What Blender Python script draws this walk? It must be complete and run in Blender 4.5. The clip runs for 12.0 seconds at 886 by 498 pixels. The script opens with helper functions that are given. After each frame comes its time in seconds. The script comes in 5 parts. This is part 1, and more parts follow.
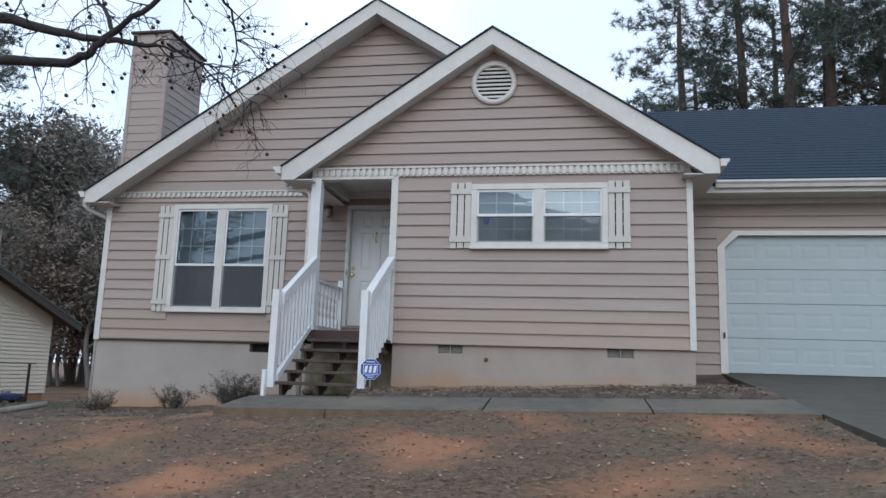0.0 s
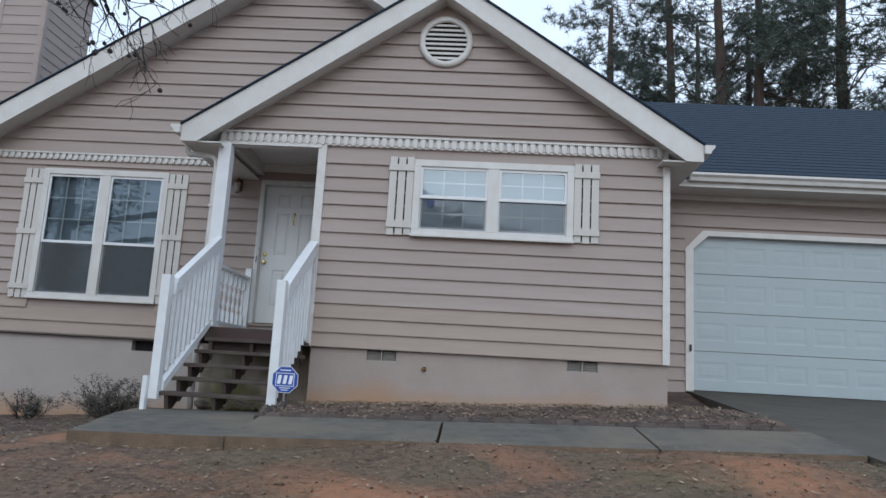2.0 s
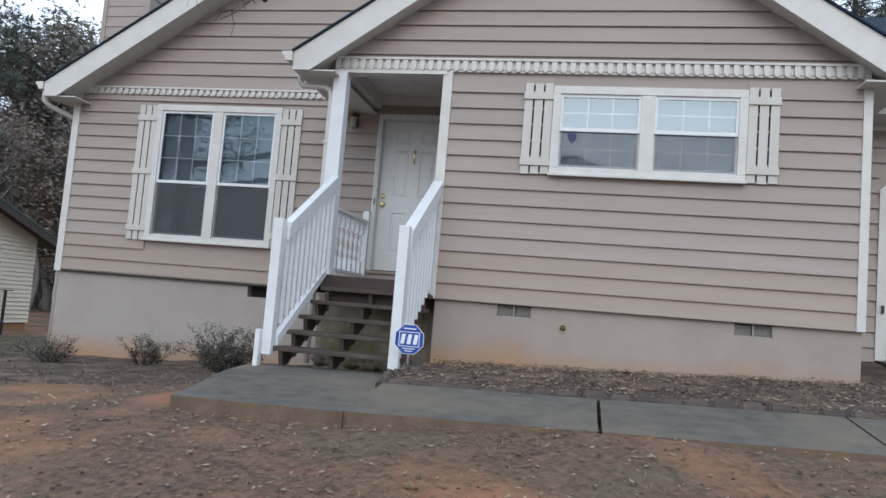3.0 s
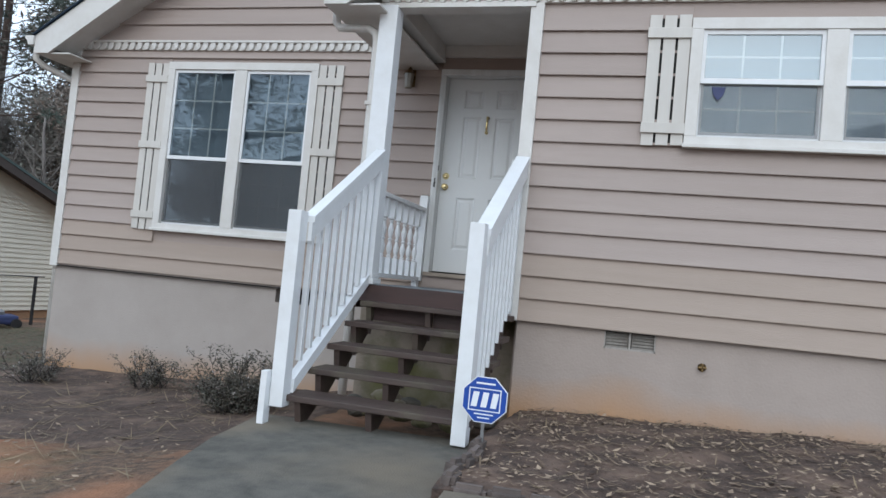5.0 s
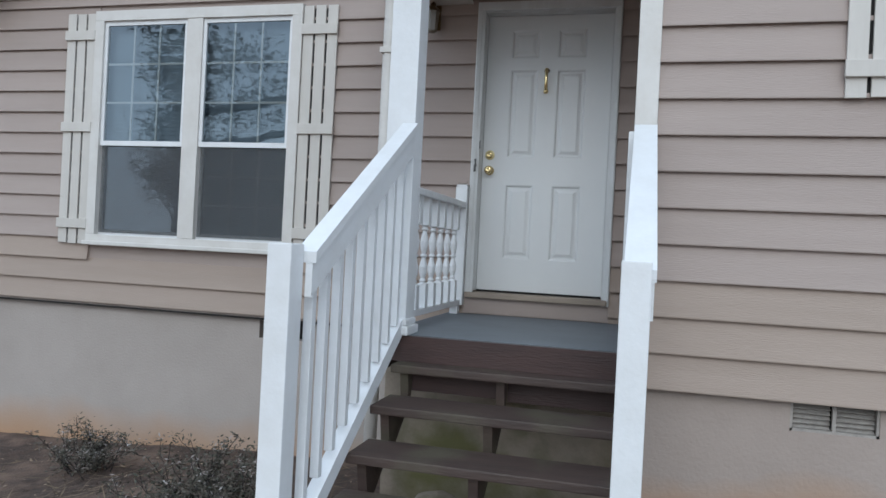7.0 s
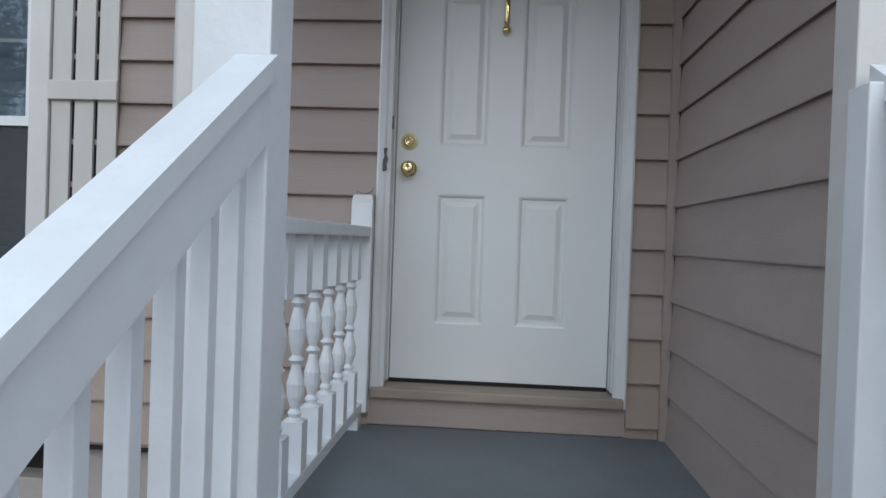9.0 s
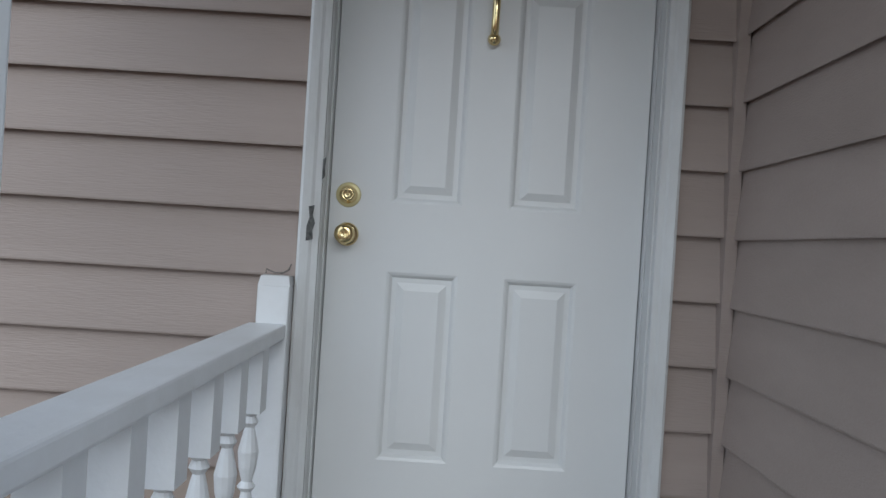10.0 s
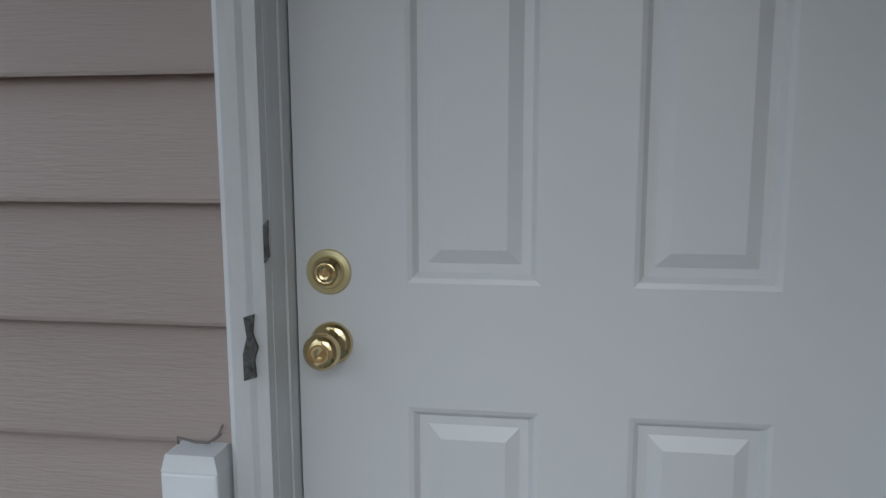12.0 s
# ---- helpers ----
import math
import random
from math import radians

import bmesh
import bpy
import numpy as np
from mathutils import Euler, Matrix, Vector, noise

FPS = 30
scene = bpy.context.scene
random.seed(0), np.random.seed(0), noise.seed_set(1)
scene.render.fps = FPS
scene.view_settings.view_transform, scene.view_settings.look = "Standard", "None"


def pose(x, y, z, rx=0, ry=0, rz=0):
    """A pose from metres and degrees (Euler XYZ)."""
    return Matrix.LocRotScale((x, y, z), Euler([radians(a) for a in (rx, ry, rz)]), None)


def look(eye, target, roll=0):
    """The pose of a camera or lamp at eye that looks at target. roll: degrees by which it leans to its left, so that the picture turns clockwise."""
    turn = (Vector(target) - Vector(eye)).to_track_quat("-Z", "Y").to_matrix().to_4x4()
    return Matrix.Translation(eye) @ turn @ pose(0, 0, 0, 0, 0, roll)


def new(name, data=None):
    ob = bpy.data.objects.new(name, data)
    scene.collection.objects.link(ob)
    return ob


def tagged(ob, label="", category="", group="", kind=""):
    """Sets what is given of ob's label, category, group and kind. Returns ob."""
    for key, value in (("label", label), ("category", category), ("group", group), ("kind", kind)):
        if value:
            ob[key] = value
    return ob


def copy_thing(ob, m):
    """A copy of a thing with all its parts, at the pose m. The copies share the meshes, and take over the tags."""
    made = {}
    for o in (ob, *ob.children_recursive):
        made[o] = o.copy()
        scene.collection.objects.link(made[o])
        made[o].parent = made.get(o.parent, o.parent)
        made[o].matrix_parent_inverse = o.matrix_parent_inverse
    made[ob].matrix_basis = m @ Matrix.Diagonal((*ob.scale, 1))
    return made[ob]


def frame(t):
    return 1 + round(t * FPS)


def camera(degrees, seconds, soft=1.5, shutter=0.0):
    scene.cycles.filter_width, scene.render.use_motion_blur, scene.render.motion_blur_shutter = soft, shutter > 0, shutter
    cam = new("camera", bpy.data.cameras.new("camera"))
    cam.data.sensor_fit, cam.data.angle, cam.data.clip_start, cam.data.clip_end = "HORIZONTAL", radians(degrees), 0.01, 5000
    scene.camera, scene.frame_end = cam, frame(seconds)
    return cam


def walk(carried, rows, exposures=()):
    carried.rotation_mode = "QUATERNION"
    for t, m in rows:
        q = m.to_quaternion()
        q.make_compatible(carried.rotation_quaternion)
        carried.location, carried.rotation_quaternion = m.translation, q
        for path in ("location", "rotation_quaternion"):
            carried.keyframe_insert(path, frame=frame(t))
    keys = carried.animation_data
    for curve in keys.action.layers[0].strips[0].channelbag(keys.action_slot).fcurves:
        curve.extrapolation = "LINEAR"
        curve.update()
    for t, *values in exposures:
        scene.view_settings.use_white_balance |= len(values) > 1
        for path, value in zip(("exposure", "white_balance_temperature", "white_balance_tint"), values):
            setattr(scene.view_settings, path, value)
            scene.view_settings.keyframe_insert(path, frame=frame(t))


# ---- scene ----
cam = camera(62.1, 12.0)
PATH = [
    (0, (3.792, -12.227, -0.582), (3.449, -10.285, -0.249), 1.8),
    (0.5, (3.644, -11.909, -0.563), (3.396, -9.963, -0.173), 0.6),
    (1, (3.491, -11.49, -0.641), (3.264, -9.534, -0.288), 4.5),
    (1.5, (3.309, -10.986, -0.511), (3.201, -9.024, -0.137), 2.7),
    (2, (3.163, -10.517, -0.449), (3.069, -8.549, -0.107), 3.2),
    (2.5, (2.996, -9.977, -0.366), (2.775, -8.006, -0.108), 3.3),
    (3, (2.785, -9.463, -0.287), (2.402, -7.507, -0.122), 4.7),
    (3.5, (2.686, -8.918, -0.182), (2.236, -6.971, -0.097), 4.9),
    (5.5, (1.892, -6.837, 0.187), (1.284, -4.933, 0.273), 4.9),
    (6, (1.606, -6.357, 0.321), (0.892, -4.49, 0.349), 2.6),
    (6.5, (1.363, -5.837, 0.429), (0.83, -3.91, 0.467), 2.6),
    (7, (1.135, -5.352, 0.464), (0.628, -3.417, 0.462), 2.9),
    (9, (0.442, -3.078, 0.763), (0.293, -1.084, 0.738), 2.0),
    (9.5, (0.376, -2.502, 0.897), (0.453, -0.504, 0.913), 6.2),
    (10, (0.355, -2.126, 1.041), (0.339, -0.126, 1.031), 3.6),
    (10.5, (0.413, -1.834, 1.179), (0.373, 0.155, 0.968), 1.4),
    (11, (0.358, -1.58, 1.203), (0.207, 0.405, 1.003), 2.3),
    (11.5, (0.421, -1.33, 1.278), (0.207, 0.641, 1.018), 2.0),
    (12, (0.395, -1.096, 1.37), (0.111, 0.862, 1.082), -0.2),
]
EXPOSURES = ((0, 0.0, 6150, 7), (2, -0.05, 6100, 7), (2.6, 0.05, 6150, 7), (3.5, 0.38, 6350, 8), (6, 0.33, 6150, 5), (9, 0.2, 6150, 6), (9.6, 0.3, 6250, 6), (10.5, 0.3, 6250, 6), (12, 0.05, 6220, 6))
walk(cam, [(t, look(eye, target, roll)) for t, eye, target, roll in PATH], EXPOSURES)

# ---- world and light: a bright overcast sky ----
world = bpy.data.worlds.new("overcast")
scene.world = world
world.use_nodes = True
wn = world.node_tree.nodes
wl = world.node_tree.links
wn.clear()
w_out = wn.new("ShaderNodeOutputWorld")
w_bg = wn.new("ShaderNodeBackground")
w_sky = wn.new("ShaderNodeTexSky")
w_sky.sky_type = "NISHITA"
w_sky.sun_disc = False
w_sky.sun_elevation = radians(28)
w_sky.sun_rotation = radians(174)
w_mix = wn.new("ShaderNodeMix")
w_mix.data_type = "RGBA"
w_cloud = wn.new("ShaderNodeTexNoise")
w_cloud.inputs["Scale"].default_value = 2.2
w_cloud.inputs["Detail"].default_value = 5
w_ramp = wn.new("ShaderNodeMapRange")
w_ramp.inputs["From Min"].default_value = 0.3
w_ramp.inputs["From Max"].default_value = 0.62
w_ramp.inputs["To Min"].default_value = 0.55
w_ramp.inputs["To Max"].default_value = 0.95
wl.new(w_cloud.outputs["Fac"], w_ramp.inputs["Value"])
wl.new(w_ramp.outputs["Result"], w_mix.inputs["Factor"])
wl.new(w_sky.outputs["Color"], w_mix.inputs["A"])
w_mix.inputs["B"].default_value = (9.0, 10.1, 11.8, 1)
wl.new(w_mix.outputs["Result"], w_bg.inputs["Color"])
w_bg.inputs["Strength"].default_value = 0.125
wl.new(w_bg.outputs["Background"], w_out.inputs["Surface"])

sun_data = bpy.data.lights.new("sun", "SUN")
sun_data.energy = 0.7
sun_data.angle = radians(35)
sun_data.color = (1.0, 0.99, 0.97)
sun = new("sun", sun_data)
sun.matrix_world = look((3, -20, 12), (1, 0, 1))

# ---- materials ----
MATS = {}


def material(name, colour, rough=0.6, second=None, scale=6.0, amount=0.5, bump=0.0, bump_scale=60.0, metal=0.0, stretch=(1, 1, 1), per_piece=0.0, spec=0.5, third=None, third_scale=1.2):
    """A procedural paint, wood or stone: two scales of mottling, a fine bump and a little change from piece to piece."""
    m = bpy.data.materials.new(name)
    m.use_nodes = True
    n, l = m.node_tree.nodes, m.node_tree.links
    b = n["Principled BSDF"]
    b.inputs["Roughness"].default_value = rough
    b.inputs["Metallic"].default_value = metal
    b.inputs["Specular IOR Level"].default_value = spec
    tc = n.new("ShaderNodeTexCoord")
    mp = n.new("ShaderNodeMapping")
    mp.inputs["Scale"].default_value = stretch
    l.new(tc.outputs["Object"], mp.inputs["Vector"])
    second = second or tuple(c * 0.78 for c in colour)
    no = n.new("ShaderNodeTexNoise")
    no.inputs["Scale"].default_value = scale
    no.inputs["Detail"].default_value = 8
    no.inputs["Roughness"].default_value = 0.65
    l.new(mp.outputs["Vector"], no.inputs["Vector"])
    rg = n.new("ShaderNodeMapRange")
    rg.inputs["From Min"].default_value = 0.38
    rg.inputs["From Max"].default_value = 0.68
    rg.inputs["To Max"].default_value = amount
    l.new(no.outputs["Fac"], rg.inputs["Value"])
    mx = n.new("ShaderNodeMix")
    mx.data_type = "RGBA"
    l.new(rg.outputs["Result"], mx.inputs["Factor"])
    mx.inputs["A"].default_value = (*colour, 1)
    mx.inputs["B"].default_value = (*second, 1)
    col = mx.outputs["Result"]
    if third:
        n3 = n.new("ShaderNodeTexNoise")
        n3.inputs["Scale"].default_value = third_scale
        n3.inputs["Detail"].default_value = 6
        l.new(tc.outputs["Object"], n3.inputs["Vector"])
        r3 = n.new("ShaderNodeMapRange")
        r3.inputs["From Min"].default_value = 0.48
        r3.inputs["From Max"].default_value = 0.66
        l.new(n3.outputs["Fac"], r3.inputs["Value"])
        m3 = n.new("ShaderNodeMix")
        m3.data_type = "RGBA"
        l.new(r3.outputs["Result"], m3.inputs["Factor"])
        l.new(col, m3.inputs["A"])
        m3.inputs["B"].default_value = (*third, 1)
        col = m3.outputs["Result"]
    if per_piece:
        oi = n.new("ShaderNodeObjectInfo")
        hs = n.new("ShaderNodeHueSaturation")
        pr = n.new("ShaderNodeMapRange")
        pr.inputs["To Min"].default_value = 1 - per_piece
        pr.inputs["To Max"].default_value = 1 + per_piece
        l.new(oi.outputs["Random"], pr.inputs["Value"])
        l.new(pr.outputs["Result"], hs.inputs["Value"])
        l.new(col, hs.inputs["Color"])
        col = hs.outputs["Color"]
    l.new(col, b.inputs["Base Color"])
    if bump:
        nb = n.new("ShaderNodeTexNoise")
        nb.inputs["Scale"].default_value = bump_scale
        nb.inputs["Detail"].default_value = 6
        l.new(mp.outputs["Vector"], nb.inputs["Vector"])
        bp = n.new("ShaderNodeBump")
        bp.inputs["Strength"].default_value = bump
        bp.inputs["Distance"].default_value = 0.01
        l.new(nb.outputs["Fac"], bp.inputs["Height"])
        l.new(bp.outputs["Normal"], b.inputs["Normal"])
    MATS[name] = m
    return m


def leaf_material(name, a, b_col):
    m = material(name, a, 0.7, b_col, 3.0, 1.0)
    n, l = m.node_tree.nodes, m.node_tree.links
    geo = n.new("ShaderNodeNewGeometry")
    rnd = [x for x in n if x.type == "MAP_RANGE"][0]
    l.new(geo.outputs["Random Per Island"], rnd.inputs["Value"])
    rnd.inputs["From Min"].default_value = 0.0
    rnd.inputs["From Max"].default_value = 1.0
    return m


siding = material("taupe_siding_paint", (0.360, 0.294, 0.262), 0.62, (0.312, 0.252, 0.222), 2.5, 0.7, 0.25, 90, stretch=(0.25, 1, 3), per_piece=0.035)
siding_warm = material("warm_taupe_siding_paint", (0.358, 0.284, 0.236), 0.62, (0.308, 0.243, 0.200), 2.5, 0.7, 0.25, 90, stretch=(0.25, 1, 3), per_piece=0.03)
trim_white = material("white_trim_paint", (0.62, 0.60, 0.57), 0.5, (0.52, 0.49, 0.45), 5, 0.6, 0.12, 50)
rail_white = material("white_railing_paint", (0.72, 0.73, 0.74), 0.45, (0.62, 0.62, 0.61), 7, 0.5, 0.15, 40)
casing_white = material("worn_white_casing_paint", (0.62, 0.63, 0.63), 0.45, (0.48, 0.47, 0.45), 9, 0.55, 0.25, 30, stretch=(1, 1, 0.3))
door_white = material("white_door_enamel", (0.66, 0.67, 0.67), 0.38, (0.62, 0.63, 0.63), 3, 0.5, 0.03, 20)
garage_white = material("garage_door_enamel", (0.37, 0.42, 0.43), 0.45, (0.33, 0.38, 0.39), 3, 0.5, 0.1, 70)
shutter_white = material("cream_shutter_paint", (0.56, 0.53, 0.49), 0.55, (0.48, 0.45, 0.41), 6, 0.6, 0.2, 40, stretch=(1, 1, 0.2))
shingle = material("charcoal_shingle", (0.010, 0.024, 0.044), 0.95, (0.018, 0.034, 0.058), 14, 0.8, 0.8, 120)
shingle_edge = material("shingle_edge", (0.02, 0.02, 0.024), 0.9, None, 10, 0.5)
stair_brown = material("brown_stained_stair_wood", (0.070, 0.046, 0.038), 0.6, (0.040, 0.028, 0.024), 6, 0.8, 0.3, 60, stretch=(0.3, 2, 2), third=(0.085, 0.072, 0.05), third_scale=3)
rim_brown = material("red_brown_rim_paint", (0.058, 0.030, 0.026), 0.6, (0.036, 0.021, 0.019), 6, 0.8, 0.3, 60, stretch=(0.3, 2, 2))
porch_grey = material("grey_porch_paint", (0.165, 0.185, 0.205), 0.55, (0.13, 0.145, 0.16), 3, 0.7, 0.15, 40)
sill_wood = material("weathered_sill_wood", (0.33, 0.27, 0.215), 0.7, (0.22, 0.18, 0.145), 10, 0.8, 0.3, 40, stretch=(0.2, 1, 1))
concrete = material("grey_concrete_walk", (0.120, 0.110, 0.094), 0.9, (0.066, 0.063, 0.054), 7, 1.0, 0.6, 90, third=(0.155, 0.128, 0.095), third_scale=0.9)
concrete_edge = material("clay_stained_concrete_edge", (0.17, 0.115, 0.075), 0.9, (0.09, 0.066, 0.045), 6, 0.8, 0.6, 70)
drive_mat = material("driveway_concrete", (0.078, 0.067, 0.052), 0.85, (0.048, 0.042, 0.034), 3, 0.9, 0.5, 90)
brass = material("polished_brass", (0.80, 0.64, 0.34), 0.14, (0.68, 0.52, 0.26), 12, 0.5, metal=1.0)
pale_brass = material("pale_lacquered_brass", (0.62, 0.55, 0.30), 0.4, (0.55, 0.47, 0.24), 12, 0.5, metal=0.3)
brass_old = material("tarnished_brass", (0.22, 0.15, 0.07), 0.35, (0.10, 0.07, 0.04), 30, 0.8, metal=1.0)
bare_steel = material("scuffed_bare_steel", (0.11, 0.11, 0.105), 0.55, (0.012, 0.012, 0.012), 110, 1.0, metal=0.2)
# near-black for gaps and openings, with their shade put into the colour
dark_gap = material("dark_void", (0.012, 0.011, 0.010), 0.9)
vent_metal = material("grey_vent_metal", (0.36, 0.33, 0.30), 0.6, (0.24, 0.22, 0.20), 30, 0.8)
# pale blinds; the blue of the sky's reflection is put into the slat colour
blind_mat = material("sky_tinted_blind_slat", (0.46, 0.54, 0.62), 0.5, None, 3, 0.2)
room_mat = material("darkened_room_plaster", (0.20, 0.19, 0.18), 0.9)
sign_blue = material("blue_sign_plastic", (0.008, 0.055, 0.30), 0.35, (0.012, 0.065, 0.34), 3, 0.5)
sign_white = material("white_sign_print", (0.75, 0.77, 0.8), 0.4, None, 3, 0.2)
bark = material("grey_brown_bark", (0.21, 0.19, 0.175), 0.9, (0.12, 0.108, 0.10), 9, 0.9, 0.8, 40, stretch=(1, 1, 0.25))
twig_mat = material("dark_twig_bark", (0.032, 0.027, 0.028), 0.9, (0.02, 0.017, 0.018), 9, 0.9)
pine_bark = material("pine_bark", (0.085, 0.058, 0.045), 0.9, (0.045, 0.032, 0.028), 6, 0.9, 0.9, 20, stretch=(1, 1, 0.3))
needle = leaf_material("pine_needle", (0.040, 0.068, 0.056), (0.090, 0.105, 0.085))
wood_leaf = leaf_material("woodland_leaf", (0.20, 0.17, 0.15), (0.15, 0.155, 0.13))
rust_leaf = leaf_material("winter_rust_leaf", (0.25, 0.19, 0.15), (0.18, 0.15, 0.13))
bush_leaf = leaf_material("dull_bush_leaf", (0.045, 0.052, 0.036), (0.14, 0.115, 0.095))
seed_head = leaf_material("pale_dry_seed_head", (0.38, 0.36, 0.35), (0.20, 0.155, 0.135))
straw_mat = leaf_material("dead_grass_and_straw", (0.25, 0.185, 0.11), (0.10, 0.07, 0.048))
litter_mat = leaf_material("dead_leaf", (0.075, 0.045, 0.030), (0.36, 0.27, 0.19))
grass_mat = leaf_material("sparse_winter_grass", (0.105, 0.096, 0.05), (0.24, 0.18, 0.105))
mulch_mat = material("brown_mulch", (0.090, 0.058, 0.044), 0.95, (0.036, 0.026, 0.022), 22, 1.0, 1.0, 60, third=(0.15, 0.10, 0.075), third_scale=3)
edging = material("dark_edging_stone", (0.12, 0.095, 0.085), 0.9, (0.08, 0.065, 0.058), 12, 0.8, 0.6, 50, per_piece=0.2)
vinyl = material("cream_vinyl_siding", (0.66, 0.60, 0.49), 0.55, (0.58, 0.52, 0.41), 2, 0.6)
brown_trim = material("dark_brown_fascia", (0.05, 0.036, 0.03), 0.7)
green_roof = material("weathered_green_shingle", (0.07, 0.10, 0.095), 0.9, None, 8, 0.6)
black_plastic = material("black_plastic", (0.02, 0.02, 0.022), 0.5)
grey_metal = material("galvanised_steel", (0.22, 0.22, 0.22), 0.5, None, 20, 0.5, metal=0.6)
blue_cloth = material("blue_tarp", (0.03, 0.04, 0.12), 0.6, (0.02, 0.03, 0.07), 9, 0.7)
yellow_plastic = material("yellow_slide_plastic", (0.55, 0.55, 0.22), 0.5)
orange_plastic = material("orange_plastic", (0.65, 0.18, 0.03), 0.5)
lamp_glass = material("smoky_lantern_glass", (0.20, 0.17, 0.13), 0.15)


def clay_stain(m, low, high, colour):
    """Splashed red clay on the lowest part of a painted foundation, with a ragged upper edge."""
    n, l = m.node_tree.nodes, m.node_tree.links
    b = n["Principled BSDF"]
    old = b.inputs["Base Color"].links[0].from_socket
    tc = [x for x in n if x.type == "TEX_COORD"][0]
    sp = n.new("ShaderNodeSeparateXYZ")
    l.new(tc.outputs["Object"], sp.inputs["Vector"])
    no = n.new("ShaderNodeTexNoise")
    no.inputs["Scale"].default_value = 1.6
    no.inputs["Detail"].default_value = 7
    l.new(tc.outputs["Object"], no.inputs["Vector"])
    ad = n.new("ShaderNodeMath")
    ad.operation = "MULTIPLY_ADD"
    l.new(no.outputs["Fac"], ad.inputs[0])
    ad.inputs[1].default_value = -0.45
    l.new(sp.outputs["Z"], ad.inputs[2])
    rg = n.new("ShaderNodeMapRange")
    rg.inputs["From Min"].default_value = high - 0.22
    rg.inputs["From Max"].default_value = low - 0.22
    l.new(ad.outputs[0], rg.inputs["Value"])
    mx = n.new("ShaderNodeMix")
    mx.data_type = "RGBA"
    l.new(rg.outputs["Result"], mx.inputs["Factor"])
    l.new(old, mx.inputs["A"])
    mx.inputs["B"].default_value = (*colour, 1)
    l.new(mx.outputs["Result"], b.inputs["Base Color"])


found_right = material("taupe_foundation_paint", (0.365, 0.302, 0.265), 0.8, (0.315, 0.26, 0.226), 1.8, 0.8, 0.3, 60)
clay_stain(found_right, -0.88, -0.56, (0.40, 0.235, 0.13))
found_left = material("grey_taupe_foundation_paint", (0.37, 0.325, 0.295), 0.8, (0.325, 0.284, 0.255), 1.8, 0.8, 0.3, 60)
clay_stain(found_left, -1.36, -0.95, (0.40, 0.235, 0.13))
vinyl_clay = material("clay_stained_block", (0.34, 0.19, 0.10), 0.9, (0.26, 0.15, 0.09), 3, 0.8)

glass = bpy.data.materials.new("window_glass")
glass.use_nodes = True
gn, gl = glass.node_tree.nodes, glass.node_tree.links
gn.remove(gn["Principled BSDF"])
g_t, g_g, g_m, g_f = (gn.new(k) for k in ("ShaderNodeBsdfTransparent", "ShaderNodeBsdfGlossy", "ShaderNodeMixShader", "ShaderNodeFresnel"))
g_f.inputs["IOR"].default_value = 2.05
g_g.inputs["Roughness"].default_value = 0.02
g_g.inputs["Color"].default_value = (0.80, 0.91, 1.0, 1)
g_t.inputs["Color"].default_value = (0.60, 0.66, 0.68, 1)
g_n, g_b = gn.new("ShaderNodeTexNoise"), gn.new("ShaderNodeBump")
g_n.inputs["Scale"].default_value = 1.6
g_b.inputs["Strength"].default_value = 0.03
g_b.inputs["Distance"].default_value = 0.05
gl.new(g_n.outputs["Fac"], g_b.inputs["Height"])
gl.new(g_b.outputs["Normal"], g_g.inputs["Normal"])
gl.new(g_f.outputs["Fac"], g_m.inputs["Fac"])
gl.new(g_t.outputs["BSDF"], g_m.inputs[1])
gl.new(g_g.outputs["BSDF"], g_m.inputs[2])
gl.new(g_m.outputs["Shader"], gn["Material Output"].inputs["Surface"])

# ---- building helpers ----


def box(bm, x0, x1, y0, y1, z0, z1):
    v = [bm.verts.new((x, y, z)) for z in (z0, z1) for y in (y0, y1) for x in (x0, x1)]
    for f in ((0, 2, 3, 1), (4, 5, 7, 6), (0, 1, 5, 4), (2, 6, 7, 3), (0, 4, 6, 2), (1, 3, 7, 5)):
        bm.faces.new([v[i] for i in f])
    return v


def boxes(*rows, bevel=0.0):
    bm = bmesh.new()
    for r in rows:
        box(bm, *r)
    if bevel:
        bmesh.ops.bevel(bm, geom=bm.edges[:], offset=bevel, segments=2, affect="EDGES", profile=0.6)
    return bm


def prism(outline, axis, a, b):
    """A solid from a flat outline, pushed along an axis from a to b. The outline gives the two other coordinates in order."""
    bm = bmesh.new()

    def at(p, c):
        return {"x": (c, p[0], p[1]), "y": (p[0], c, p[1]), "z": (p[0], p[1], c)}[axis]
    lo = [bm.verts.new(at(p, a)) for p in outline]
    hi = [bm.verts.new(at(p, b)) for p in outline]
    k = len(outline)
    bm.faces.new(lo)
    bm.faces.new(hi[::-1])
    for i in range(k):
        bm.faces.new((lo[i], hi[i], hi[(i + 1) % k], lo[(i + 1) % k]))
    bmesh.ops.recalc_face_normals(bm, faces=bm.faces[:])
    return bm


def mesh_of(name, bm, mat, smooth=False):
    me = bpy.data.meshes.new(name)
    bmesh.ops.recalc_face_normals(bm, faces=bm.faces[:])
    bm.to_mesh(me)
    bm.free()
    me.materials.append(mat)
    if smooth:
        for p in me.polygons:
            p.use_smooth = True
    return me


def part(name, bm, mat, parent=None, label="", smooth=False):
    """Links a bmesh, or a mesh that alike pieces share, as one object under a thing."""
    me = bm if isinstance(bm, bpy.types.Mesh) else mesh_of(name, bm, mat, smooth)
    ob = new(name, me)
    if parent:
        ob.parent = parent
    if label:
        ob["label"] = label
    return ob


